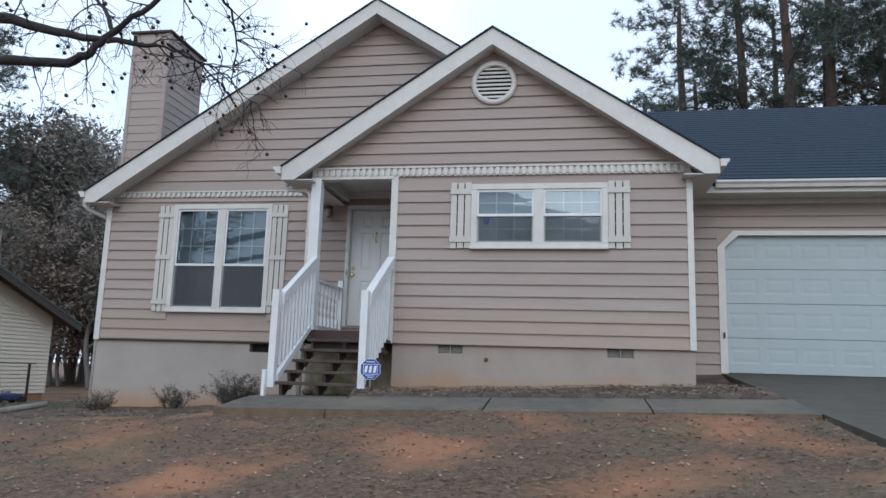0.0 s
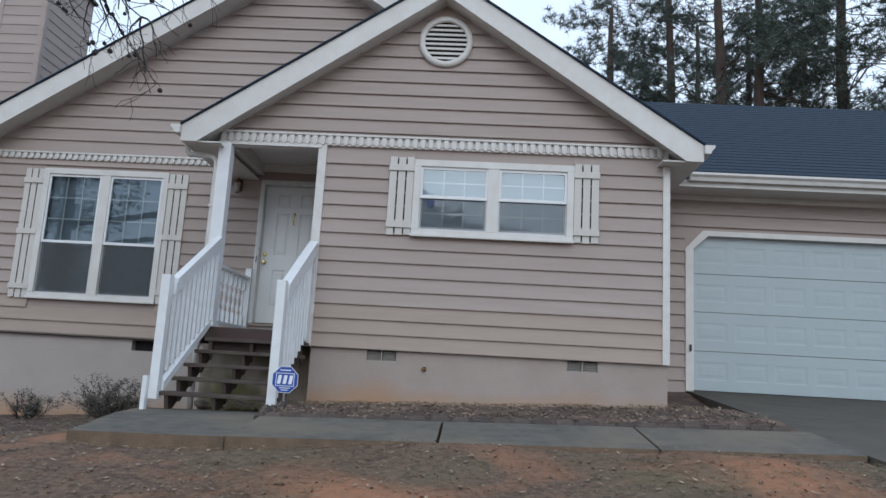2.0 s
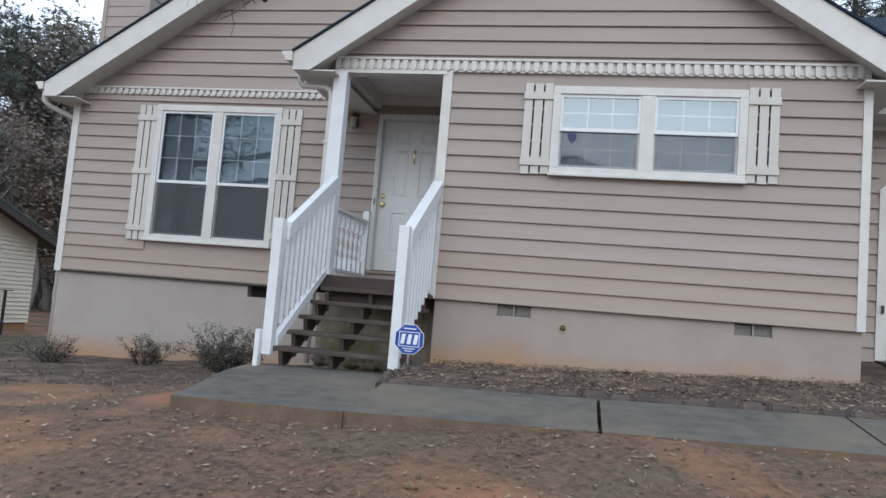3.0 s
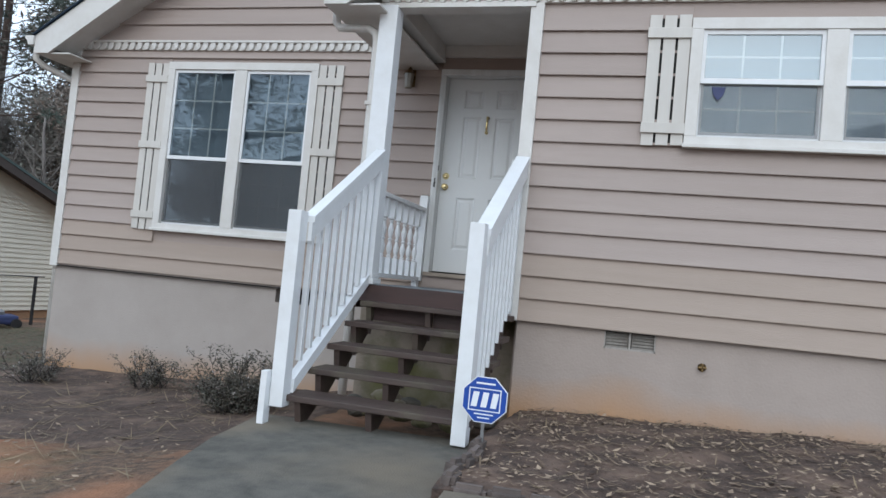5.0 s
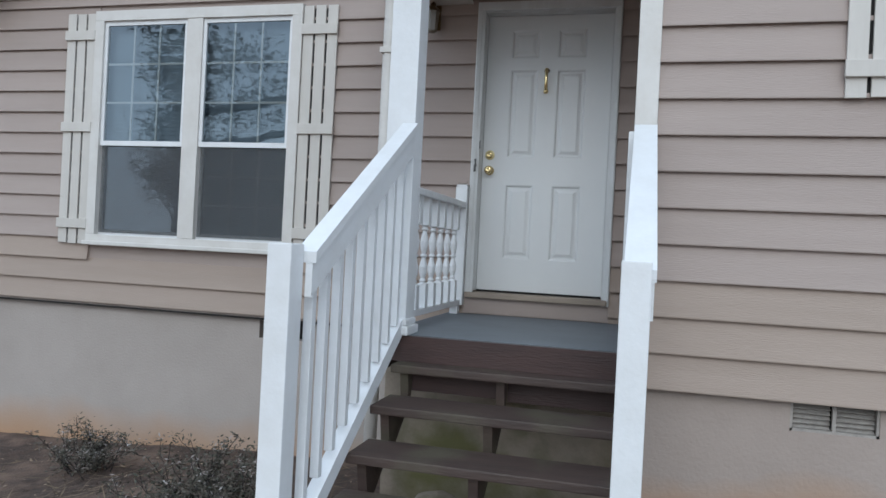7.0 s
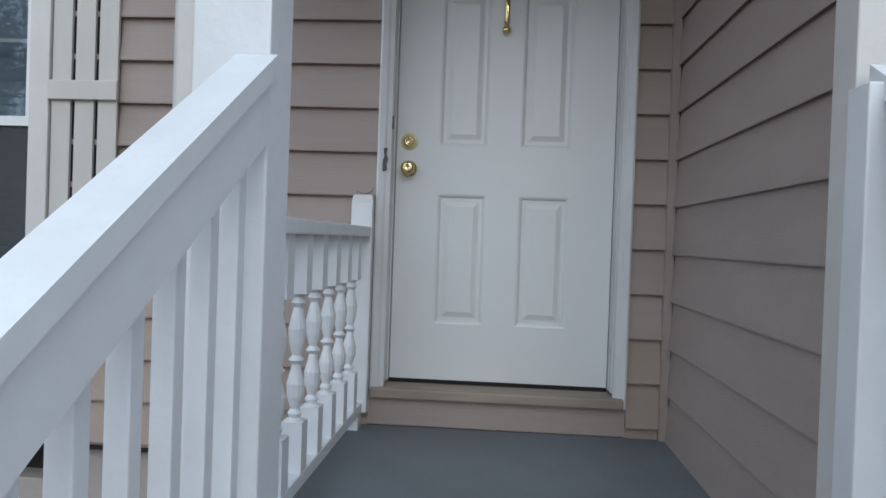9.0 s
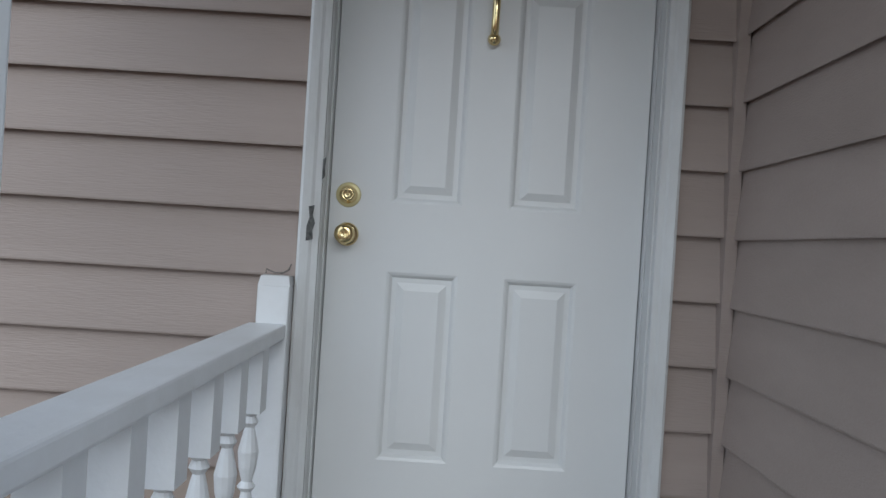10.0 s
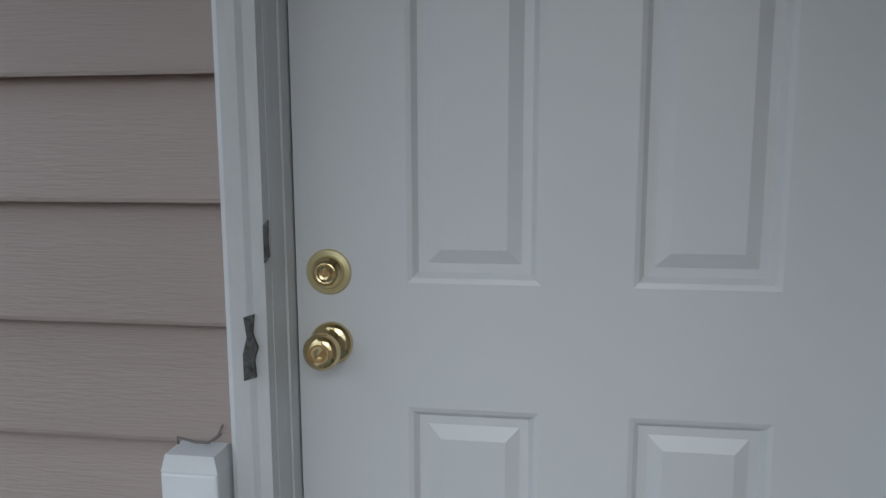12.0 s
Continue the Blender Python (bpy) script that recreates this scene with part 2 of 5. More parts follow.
def thing(name, label, category, x=0, y=0, z=0, group="", kind=""):
    ob = new(name)
    ob.location = (x, y, z)
    return tagged(ob, label, category, group, kind)


def lathe(profile, sides=14):
    """A turned solid about z from (radius, height) pairs."""
    bm = bmesh.new()
    rings = []
    for r, z in profile:
        rings.append([bm.verts.new((r * math.cos(2 * math.pi * i / sides), r * math.sin(2 * math.pi * i / sides), z)) for i in range(sides)])
    for a, b in zip(rings, rings[1:]):
        for i in range(sides):
            bm.faces.new((a[i], a[(i + 1) % sides], b[(i + 1) % sides], b[i]))
    bm.faces.new(rings[0][::-1])
    bm.faces.new(rings[-1])
    return bm


def tube_rows(verts, faces, pts, radii, sides=6):
    """Adds a tapered tube along points to lists of vertices and faces."""
    start = len(verts)
    k = len(pts)
    for i, p in enumerate(pts):
        d = (pts[min(i + 1, k - 1)] - pts[max(i - 1, 0)]).normalized()
        u = d.cross(Vector((0.31, 0.17, 0.93))).normalized()
        w = d.cross(u)
        for s in range(sides):
            a = 2 * math.pi * s / sides
            verts.append(p + (u * math.cos(a) + w * math.sin(a)) * radii[i])
    for i in range(k - 1):
        for s in range(sides):
            a, b = start + i * sides + s, start + i * sides + (s + 1) % sides
            faces.append((a, b, b + sides, a + sides))
    faces.append(tuple(start + (k - 1) * sides + s for s in range(sides)))


def listed(name, verts, faces, mat, parent=None, smooth=True):
    me = bpy.data.meshes.new(name)
    me.from_pydata([tuple(v) for v in verts], [], faces)
    me.materials.append(mat)
    if smooth:
        me.polygons.foreach_set("use_smooth", [True] * len(me.polygons))
    ob = new(name, me)
    if parent:
        ob.parent = parent
    return ob


def pipe(name, pts, radius, mat, parent=None, sides=8):
    v, f = [], []
    tube_rows(v, f, [Vector(p) for p in pts], [radius] * len(pts), sides)
    return listed(name, v, f, mat, parent)


# ---- ground ----


def walk_edge(x):
    """Height of the lawn along the front of the walk."""
    if x < 1.3:
        return -1.085 + 0.03 * max(x, -1.0)
    return -1.045 + 0.07 * (min(x, 3.0) - 1.3) + 0.025 * (max(x, 3.0) - 3.0)


def drive_height(y):
    return -0.455 + 0.0853 * (y + 0.35)


def ground_height(x, y):
    """Lawn that climbs to the walk, dips to the neighbour and levels out at the street."""
    edge = walk_edge(min(x, 6.0))
    if y < -5.0:
        z = edge + 0.150 * (max(y, -15.0) + 5.0)
    else:
        z = edge - 0.05 + 0.05 * min(y + 5.0, 1.2)
    if x > 4.0:
        k = min((x - 4.0) / 2.0, 1)
        z = z * (1 - k) + k * (drive_height(max(y, -15)) - 0.03)
    if x > 6.1:
        z -= 0.10
    if x < -0.2:
        z -= min((-0.2 - x) * 0.05, 0.62)
        if y > -5.0:
            z -= 0.07 * min(1, (-0.2 - x)) * min(1, y + 5.0)
    if 1.2 < x < 6.1 and y > -4.9:
        z = min(z, -1.0)
    if y > 4 and x > -4:
        z = min(z, -0.65)
    return z


lawn = material("thin_winter_lawn", (0.162, 0.100, 0.064), 0.95, (0.040, 0.028, 0.021), 20.0, 1.0, 1.0, 60, third=(0.30, 0.138, 0.072), third_scale=0.9)
ln, ll = lawn.node_tree.nodes, lawn.node_tree.links
lawn_out = ln["Principled BSDF"].inputs["Base Color"].links[0].from_socket
l_n = ln.new("ShaderNodeTexNoise")
l_n.inputs["Scale"].default_value = 0.8
l_n.inputs["Detail"].default_value = 9
l_n.inputs["Roughness"].default_value = 0.7
l_r = ln.new("ShaderNodeMapRange")
l_r.inputs["From Min"].default_value = 0.5
l_r.inputs["From Max"].default_value = 0.68
l_r.inputs["To Max"].default_value = 0.75
l_m = ln.new("ShaderNodeMix")
l_m.data_type = "RGBA"
l_t = ln.new("ShaderNodeTexCoord")
l_p = ln.new("ShaderNodeMapping")
l_p.inputs["Location"].default_value = (7.3, 2.1, 0)
ll.new(l_t.outputs["Object"], l_p.inputs["Vector"])
ll.new(l_p.outputs["Vector"], l_n.inputs["Vector"])
ll.new(l_n.outputs["Fac"], l_r.inputs["Value"])
ll.new(l_r.outputs["Result"], l_m.inputs["Factor"])
ll.new(lawn_out, l_m.inputs["A"])
l_m.inputs["B"].default_value = (0.120, 0.098, 0.054, 1)
ll.new(l_m.outputs["Result"], ln["Principled BSDF"].inputs["Base Color"])


def steps_between(cuts):
    out = []
    for a, b, n in cuts:
        out += [a + (b - a) * i / n for i in range(n)]
    return out + [cuts[-1][1]]


gx = steps_between([(-600, -60, 8), (-60, -16, 22), (-16, -8, 24), (-8, 8, 120), (8, 20, 24), (20, 60, 14), (60, 600, 8)])
gy = steps_between([(-600, -60, 8), (-60, -16, 18), (-16, 0, 120), (0, 12, 40), (12, 60, 20), (60, 600, 8)])
gv = []
for yy in gy:
    for xx in gx:
        h = ground_height(xx, yy)
        if abs(xx) < 25 and -20 < yy < 25:
            h += 0.035 * noise.noise((xx * 0.8, yy * 0.8, 0.3)) + 0.014 * noise.noise((xx * 3.1, yy * 3.1, 5.0)) + 0.008 * noise.noise((xx * 8, yy * 8, 2.0))
        gv.append((xx, yy, h))
gw = len(gx)
gf = [(j * gw + i, j * gw + i + 1, (j + 1) * gw + i + 1, (j + 1) * gw + i) for j in range(len(gy) - 1) for i in range(gw - 1)]
tagged(listed("ground", gv, gf, lawn), "sparse winter lawn of brown grass over bare red clay", "ground", kind="structure")


def sheet(name, outline_rows, mat, thick, label, category, rim_mat=None):
    """A slab whose top follows rows of points across it."""
    bm = bmesh.new()
    top = [[bm.verts.new(p) for p in row] for row in outline_rows]
    low = [[bm.verts.new((p[0], p[1], p[2] - thick)) for p in row] for row in outline_rows]
    m, k = len(top), len(top[0])
    for i in range(m - 1):
        for j in range(k - 1):
            bm.faces.new((top[i][j], top[i][j + 1], top[i + 1][j + 1], top[i + 1][j]))
            bm.faces.new((low[i][j], low[i + 1][j], low[i + 1][j + 1], low[i][j + 1]))
    rim = [(i, 0) for i in range(m)] + [(m - 1, j) for j in range(1, k)] + [(i, k - 1) for i in range(m - 2, -1, -1)] + [(0, j) for j in range(k - 2, 0, -1)]
    for (a, b), (c, d) in zip(rim, rim[1:] + rim[:1]):
        bm.faces.new((top[a][b], top[c][d], low[c][d], low[a][b])).material_index = 1 if rim_mat else 0
    ob = part(name, bm, mat)
    if rim_mat:
        ob.data.materials.append(rim_mat)
    return tagged(ob, label, category, kind="structure")


# walk slabs: a landing at the foot of the steps, then a strip to the drive
WALK_FRONT, WALK_BACK = -4.92, -4.02


landing = []
for y, left, lift in ((-4.86, 0.10, 0.0), (-4.5, 0.04, 0.02), (-4.0, -0.08, 0.04), (-3.5, -0.2, 0.055), (-2.75, -0.3, 0.07)):
    landing.append([(left + (1.34 - left) * i / 6 + (0.015 * noise.noise((y * 3, 1, 1)) if i == 0 else 0), y + (-0.085 * i / 6 if y < -4.8 else 0) + 0.012 * noise.noise((i * 2.0, y, 7)), -1.005 + lift + 0.03 * i / 6) for i in range(7)])
sheet("pavement", landing, concrete, 0.16, "grey concrete landing slab at the foot of the stairs", "pavement", concrete_edge)
for a, b in ((1.343, 2.92), (2.945, 4.55), (4.57, 6.04)):
    rows = [[(a + (b - a) * i / 4, y + 0.012 * noise.noise((a + i, y, 3)), -0.975 + 0.028 * (a + (b - a) * i / 4 - 1.3) + 0.115 * (y - WALK_FRONT)) for i in range(5)] for y in (WALK_FRONT, -4.5, WALK_BACK)]
    sheet("pavement", rows, concrete, 0.15, "weathered concrete garden walk slab beside the mulch bed", "pavement", concrete_edge)

drive = [[(x, y, drive_height(y)) for x in (6.06, 7.2, 8.6, 10.0, 11.2)] for y in (-16.0, -9.0, -6.5, -5.2, -4.2, -2.0, -0.9, -0.25)]
sheet("driveway", drive, drive_mat, 0.3, "weathered grey concrete driveway before the garage", "driveway")


# mulch bed with a low edging of stones
def bed_z(x, y):
    k = (y - WALK_BACK) / (-1.6 - WALK_BACK)
    front = -0.88 + 0.030 * (x - 1.3)
    back = -0.86 + 0.045 * (x - 1.3)
    return front + (back - front) * k + 0.05 * math.sin(math.pi * min(max(k, 0), 1)) + 0.025 * noise.noise((x * 2.2, y * 2.2, 4)) + 0.014 * noise.noise((x * 9, y * 9, 1))


rows = []
for j in range(27):
    y = WALK_BACK + 0.02 + (-1.57 - WALK_BACK) * j / 26
    x_end = 6.0
    x_start = 1.28
    rows.append([(x_start + (x_end - x_start) * i / 60, y, bed_z(x_start + (x_end - x_start) * i / 60, y)) for i in range(61)])
sheet("mulch_bed", rows, mulch_mat, 0.2, "brown mulch bed strewn with straw and twigs", "mulch")

rows = [[(5.48 + 0.57 * i / 8, -1.57 + 1.31 * j / 14, -0.70 + 0.22 * j / 14 + 0.02 * i / 8 + 0.015 * noise.noise((i * 0.7, j * 0.7, 2))) for i in range(9)] for j in range(15)]
sheet("mulch_bed", rows, mulch_mat, 0.25, "brown mulch strip between the block and the driveway", "mulch")

# ---- house: walls with lap siding ----
LAP = 0.178
LAP0 = -0.134
Y_LEFT, Y_BLOCK, Y_GARAGE = -0.09, -1.60, -0.27
MAIN_RIDGE, MAIN_RIDGE_Z, MAIN_SLOPE = 0.40, 5.93, 0.645
BLOCK_RIDGE, BLOCK_RIDGE_Z, BLOCK_SLOPE = 2.62, 4.59, 0.66


def main_roof(x):
    return MAIN_RIDGE_Z - MAIN_SLOPE * abs(x - MAIN_RIDGE)


def block_roof(x):
    return BLOCK_RIDGE_Z - BLOCK_SLOPE * abs(x - BLOCK_RIDGE)


def plank_run(parent, y, z0, z1, left, right, holes=(), mat=siding, out=-1):
    """One row of clapboard facing -y. left and right give the ends at a height; holes are (x0, x1, z0, z1)."""
    spans = [[left, right]]
    for hx0, hx1, hz0, hz1 in holes:
        if hz0 < z1 - 0.02 and hz1 > z0 + 0.02:
            cut = []
            for a, b in spans:
                if a(z0) < hx0 < b(z0):
                    cut.append([a, lambda z, c=hx0: c])
                    if hx1 < b(z0):
                        cut.append([lambda z, c=hx1: c, b])
                elif a(z0) < hx1 < b(z0):
                    cut.append([lambda z, c=hx1: c, b])
                elif not (hx0 <= a(z0) and hx1 >= b(z0)):
                    cut.append([a, b])
            spans = cut
    for a, b in spans:
        if b(z0) - a(z0) < 0.02:
            continue
        bm = bmesh.new()
        pts = []
        for fx in (a, b):
            lo, hi = fx(z0), fx(z1)
            pts.append([bm.verts.new(p) for p in ((lo, y, z0 + 0.013), (lo, y - 0.004, z0 + 0.013), (lo, y - 0.030, z0 - 0.004), (lo, y - 0.031, z0 + 0.002), (hi, y - 0.003, z1 + 0.013), (hi, y, z1 + 0.013))])
        A, B = pts
        if b(z1) < a(z1) - 1e-4:
            bm.free()
            continue
        bm.faces.new(A)
        bm.faces.new(B[::-1])
        for i in range(6):
            bm.faces.new((A[i], B[i], B[(i + 1) % 6], A[(i + 1) % 6]))
        part("siding_plank", bm, mat, parent)


def gable_planks(parent, y, first, x_left, x_right, roof, ridge, slope, ridge_z, holes, drop=0.16, lap=LAP):
    z = first
    while z < ridge_z - 0.35:
        z1 = z + lap
        run_l = lambda zz: max(x_left, ridge - (ridge_z - drop - zz) / slope)
        run_r = lambda zz: min(x_right, ridge + (ridge_z - drop - zz) / slope)
        plank_run(parent, y, z, z1, run_l, run_r, holes)
        z = z1


# left wall and the wall behind the porch, one plane, with the great gable above
WIN_L = (-3.33, -1.44, 0.35, 2.30)
DOOR = (-0.06, 0.97, 0.0, 2.265)
wall = thing("wall_front_left", "taupe lap-sided front wall under the great gable", "wall", kind="structure")
bm = boxes((-4.68, WIN_L[0] + 0.05, Y_LEFT, 0.08, -0.16, 2.55), (WIN_L[1] - 0.05, DOOR[0] + 0.02, Y_LEFT, 0.08, -0.16, 2.55),
           (WIN_L[0] + 0.05, WIN_L[1] - 0.05, Y_LEFT, 0.08, -0.16, 0.40), (WIN_L[0] + 0.05, WIN_L[1] - 0.05, Y_LEFT, 0.08, 2.25, 2.55),
           (DOOR[0] + 0.02, DOOR[1] - 0.02, Y_LEFT, 0.08, 2.22, 2.55), (DOOR[0] + 0.02, DOOR[1] - 0.02, Y_LEFT, 0.08, -0.16, 0.12), (DOOR[1] - 0.02, 1.30, Y_LEFT, 0.08, -0.16, 2.55))
part("wall_core", bm, siding, wall)
part("gable_core", prism([(-4.68, 2.55), (5.48, 2.55), (MAIN_RIDGE, MAIN_RIDGE_Z - 0.17)], "y", Y_LEFT, 0.06), siding, wall)
z = LAP0
while z < 2.38:
    plank_run(wall, Y_LEFT, z, min(z + LAP, 2.44), lambda q: -4.60, lambda q: 1.10, (WIN_L, DOOR), siding_warm if z < 0.3 else siding)
    z += LAP
gable_planks(wall, Y_LEFT, 2.560, -4.68, 5.48, main_roof, MAIN_RIDGE, MAIN_SLOPE, MAIN_RIDGE_Z, (), lap=0.1915)

# projecting block
WIN_R = (2.33, 4.315, 1.235, 2.215)
wall = thing("wall_front_block", "taupe lap-sided wall of the projecting gabled room", "wall", kind="structure")
bm = boxes((1.14, WIN_R[0] + 0.05, Y_BLOCK, -1.45, -0.16, 2.50), (WIN_R[1] - 0.05, 5.47, Y_BLOCK, -1.45, -0.16, 2.50),
           (WIN_R[0] + 0.05, WIN_R[1] - 0.05, Y_BLOCK, -1.45, -0.16, 1.28), (WIN_R[0] + 0.05, WIN_R[1] - 0.05, Y_BLOCK, -1.45, 2.17, 2.50),
           (1.138, 1.28, -1.45, -0.10, -0.16, 2.55), (5.33, 5.465, -1.45, 3.0, -0.16, 2.50))
part("wall_core", bm, siding, wall)
part("gable_core", prism([(-0.50, 2.50), (5.74, 2.50), (BLOCK_RIDGE, BLOCK_RIDGE_Z - 0.17)], "y", Y_BLOCK, -1.45), siding, wall)
z = -0.165
while z < 2.3:
    plank_run(wall, Y_BLOCK, z, min(z + 0.1768, 2.36), lambda q: 1.19, lambda q: 5.41, (WIN_R,), siding_warm if z < 0.25 else siding)
    z += 0.1768
gable_planks(wall, Y_BLOCK, 2.55 - 0.173, -0.16, 5.41, block_roof, BLOCK_RIDGE, BLOCK_SLOPE, BLOCK_RIDGE_Z, (), lap=0.173)
# porch side wall of the block, facing the door
SIDE_LAP = 0.1845
z = 0.0
while z < 2.4:
    bm = bmesh.new()
    ends = []
    for yy in (-1.55, -0.12):
        ends.append([bm.verts.new(p) for p in ((1.138, yy, z + 0.008), (1.136, yy, z + 0.008), (1.121, yy, z - 0.004), (1.120, yy, z + 0.001), (1.137, yy, z + SIDE_LAP + 0.008), (1.138, yy, z + SIDE_LAP + 0.008))])
    bm.faces.new(ends[0])
    bm.faces.new(ends[1][::-1])
    for i in range(6):
        bm.faces.new((ends[0][i], ends[1][i], ends[1][(i + 1) % 6], ends[0][(i + 1) % 6]))
    part("siding_plank", bm, siding, wall)
    z += SIDE_LAP
part("corner_strip", boxes((1.098, 1.130, -0.138, -0.092, 0.001, 2.45)), siding, wall)

# garage wall
wall = thing("wall_garage", "taupe lap-sided garage wall", "wall", kind="structure")
GD = (6.10, 9.95, -0.46, 1.76)
part("wall_core", boxes((5.47, GD[0], Y_GARAGE, -0.1, -0.95, 2.45), (GD[1], 10.5, Y_GARAGE, -0.1, -0.5, 2.45), (GD[0], GD[1], Y_GARAGE, -0.1, GD[3], 2.45)), siding, wall)
z = LAP0 - 2 * LAP
while z < 2.3:
    plank_run(wall, Y_GARAGE, z, z + LAP, lambda q: 5.47, lambda q: 10.5, ((GD[0] - 0.05, GD[1] + 0.05, GD[2] - 0.3, GD[3]),))
    z += LAP
for name, rows in (("wall_west", ((-4.68, -4.54, 0.06, 9.0, -1.5, 2.6),)), ("wall_back", ((-4.68, 10.5, 9.0, 9.14, -1.5, 2.6),)), ("wall_east", ((10.36, 10.5, -0.1, 9.0, -0.6, 2.5),))):
    tagged(part(name, boxes(*rows), siding), "taupe sided outer wall of the house", "wall", kind="structure")

# foundations
ob = part("foundation_left", boxes((-4.66, -1.72, -0.065, 0.08, -1.75, -0.16), (-1.28, 1.30, -0.065, 0.08, -1.75, -0.16), (-1.72, -1.28, -0.065, 0.08, -1.75, -0.32), (-1.72, -1.28, -0.065, 0.08, -0.175, -0.16)), found_left)
tagged(ob, "smooth grey-taupe painted foundation wall, splashed with clay", "foundation", kind="structure")
VENTS = (1.875, 4.285)
rows, x = [], 1.2
for v in VENTS:
    rows += [(x, v, -1.575, -1.42, -1.4, -0.16), (v, v + 0.38, -1.575, -1.42, -1.4, -0.31)]
    x = v + 0.38
rows.append((x, 5.478, -1.575, -1.42, -1.4, -0.16))
ob = part("foundation_block", boxes(*rows), found_right)
tagged(ob, "taupe painted foundation wall with red clay splashes", "foundation", kind="structure")
ob = part("foundation_side", boxes((1.16, 1.30, -1.42, -0.065, -1.4, -0.16), (5.33, 5.47, -1.42, 0.1, -1.4, -0.16)), found_right)
tagged(ob, "taupe painted foundation return wall", "foundation", kind="structure")


def foundation_vent(x, w, z0, z1, y):
    v = thing("foundation_vent", "small grey louvred foundation vent in a taupe wall", "vent", x, y, z0, group="foundation vents")
    h = z1 - z0
    part("backing", boxes((0.0, w, 0.10, 0.115, 0, h)), dark_gap, v)
    part("frame", boxes((0, w, 0.0, 0.02, 0, 0.012), (0, w, 0.0, 0.02, h - 0.012, h), (0, 0.012, 0, 0.02, 0, h), (w - 0.012, w, 0, 0.02, 0, h), (w / 2 - 0.008, w / 2 + 0.008, -0.002, 0.02, 0, h)), vent_metal, v)
    for half in (0, 1):
        for i in range(5):
            b = prism([(0.022, 0.014 + i * (h - 0.03) / 5), (0.05, 0.034 + i * (h - 0.03) / 5), (0.052, 0.03 + i * (h - 0.03) / 5), (0.024, 0.01 + i * (h - 0.03) / 5)], "x", 0.014 + half * (w / 2), w / 2 - 0.012 + half * w / 2)
            part("slat", b, vent_metal, v)
    return v


for v in VENTS:
    foundation_vent(v, 0.38, -0.31, -0.165, -1.57)
ob = part("crawl_opening", boxes((-1.72, -1.28, 0.06, 0.075, -0.32, -0.175)), dark_gap)
tagged(ob, "dark open crawl-space slot in the foundation", "vent")
tap = thing("hose_bib", "small rusty hose tap on the foundation", "tap", 2.59, -1.575, -0.37)
part("flange", lathe([(0.03, 0), (0.03, 0.008), (0.014, 0.01), (0.014, 0.05)]), brass_old, tap, smooth=True).rotation_euler = (radians(90), 0, 0)
part("handle", boxes((-0.03, 0.03, -0.055, -0.045, -0.006, 0.006), (-0.006, 0.006, -0.055, -0.045, -0.03, 0.03), bevel=0.002), brass_old, tap)

# corner boards
for x0, x1, y0, y1, z0, z1 in ((5.405, 5.490, -1.638, -1.595, -0.17, 2.36), (5.468, 5.492, -1.595, -1.50, -0.17, 2.36), (-4.70, -4.595, -0.128, -0.085, -0.17, 2.44), (1.098, 1.205, -1.645, -1.545, -0.17, 2.35)):
    tagged(part("trim", boxes((x0, x1, y0, y1, z0, z1), bevel=0.004), trim_white), "white painted corner board on taupe siding", "trim", kind="structure")
# drip edge under the siding; its shadow line is put into the near-black colour
tagged(part("trim", boxes((-4.60, 1.1, -0.116, -0.06, -0.168, -0.156)), dark_gap), "drip edge under the siding, near-black for its shadow line", "trim", kind="structure")
tagged(part("trim", boxes((1.20, 5.41, -1.626, -1.57, -0.168, -0.156)), dark_gap), "drip edge under the siding, near-black for its shadow line", "trim", kind="structure")


# dentil friezes
def frieze(x0, x1, y, z0, z1, label):
    f = thing("frieze", label, "trim", kind="structure")
    part("board", boxes((x0, x1, y - 0.016, y + 0.01, z0, z1 + 0.02)), trim_white, f)
    part("cap", boxes((x0, x1, y - 0.055, y - 0.016, z1, z1 + 0.025), bevel=0.004), trim_white, f)
    h = z1 - z0
    pitch = 0.098
    bm = prism([(0, 0.03), (0.012, 0.008), (0.03, 0.0), (0.046, 0.008), (0.058, 0.03), (0.058, h), (0, h)], "y", -0.045, -0.016)
    me = mesh_of("dentil", bm, trim_white)
    n = int((x1 - x0) / pitch)
    for i in range(n):
        d = part("dentil", me, trim_white, f)
        d.location = (x0 + 0.02 + i * pitch, y, z0)
    return f


frieze(-4.60, -0.24, Y_LEFT - 0.012, 2.445, 2.525, "white dentil frieze on the taupe left wall")
frieze(-0.18, 5.47, Y_BLOCK - 0.014, 2.355, 2.475, "white dentil frieze across the block and porch")
tagged(part("trim", boxes((-0.18, 1.14, -1.66, -1.50, 2.315, 2.352)), trim_white), "white painted beam over the porch opening", "beam", kind="structure")

# round gable vent
v = thing("round_gable_vent", "round white louvred vent in the gable", "vent", 2.63, Y_BLOCK - 0.012, 3.80)
part("backing", lathe([(0.30, 0.0), (0.30, 0.024)], 40), dark_gap, v).rotation_euler = (radians(90), 0, 0)
bm = bmesh.new()
ring = []
for r, d in ((0.27, -0.018), (0.27, -0.055), (0.30, -0.062), (0.345, -0.05), (0.345, -0.012)):
    ring.append([bm.verts.new((r * math.cos(i * math.pi / 24), d, r * math.sin(i * math.pi / 24))) for i in range(48)])
for a, b in zip(ring, ring[1:]):
    for i in range(48):
        bm.faces.new((a[i], a[(i + 1) % 48], b[(i + 1) % 48], b[i]))
part("rim", bm, trim_white, v, smooth=True)
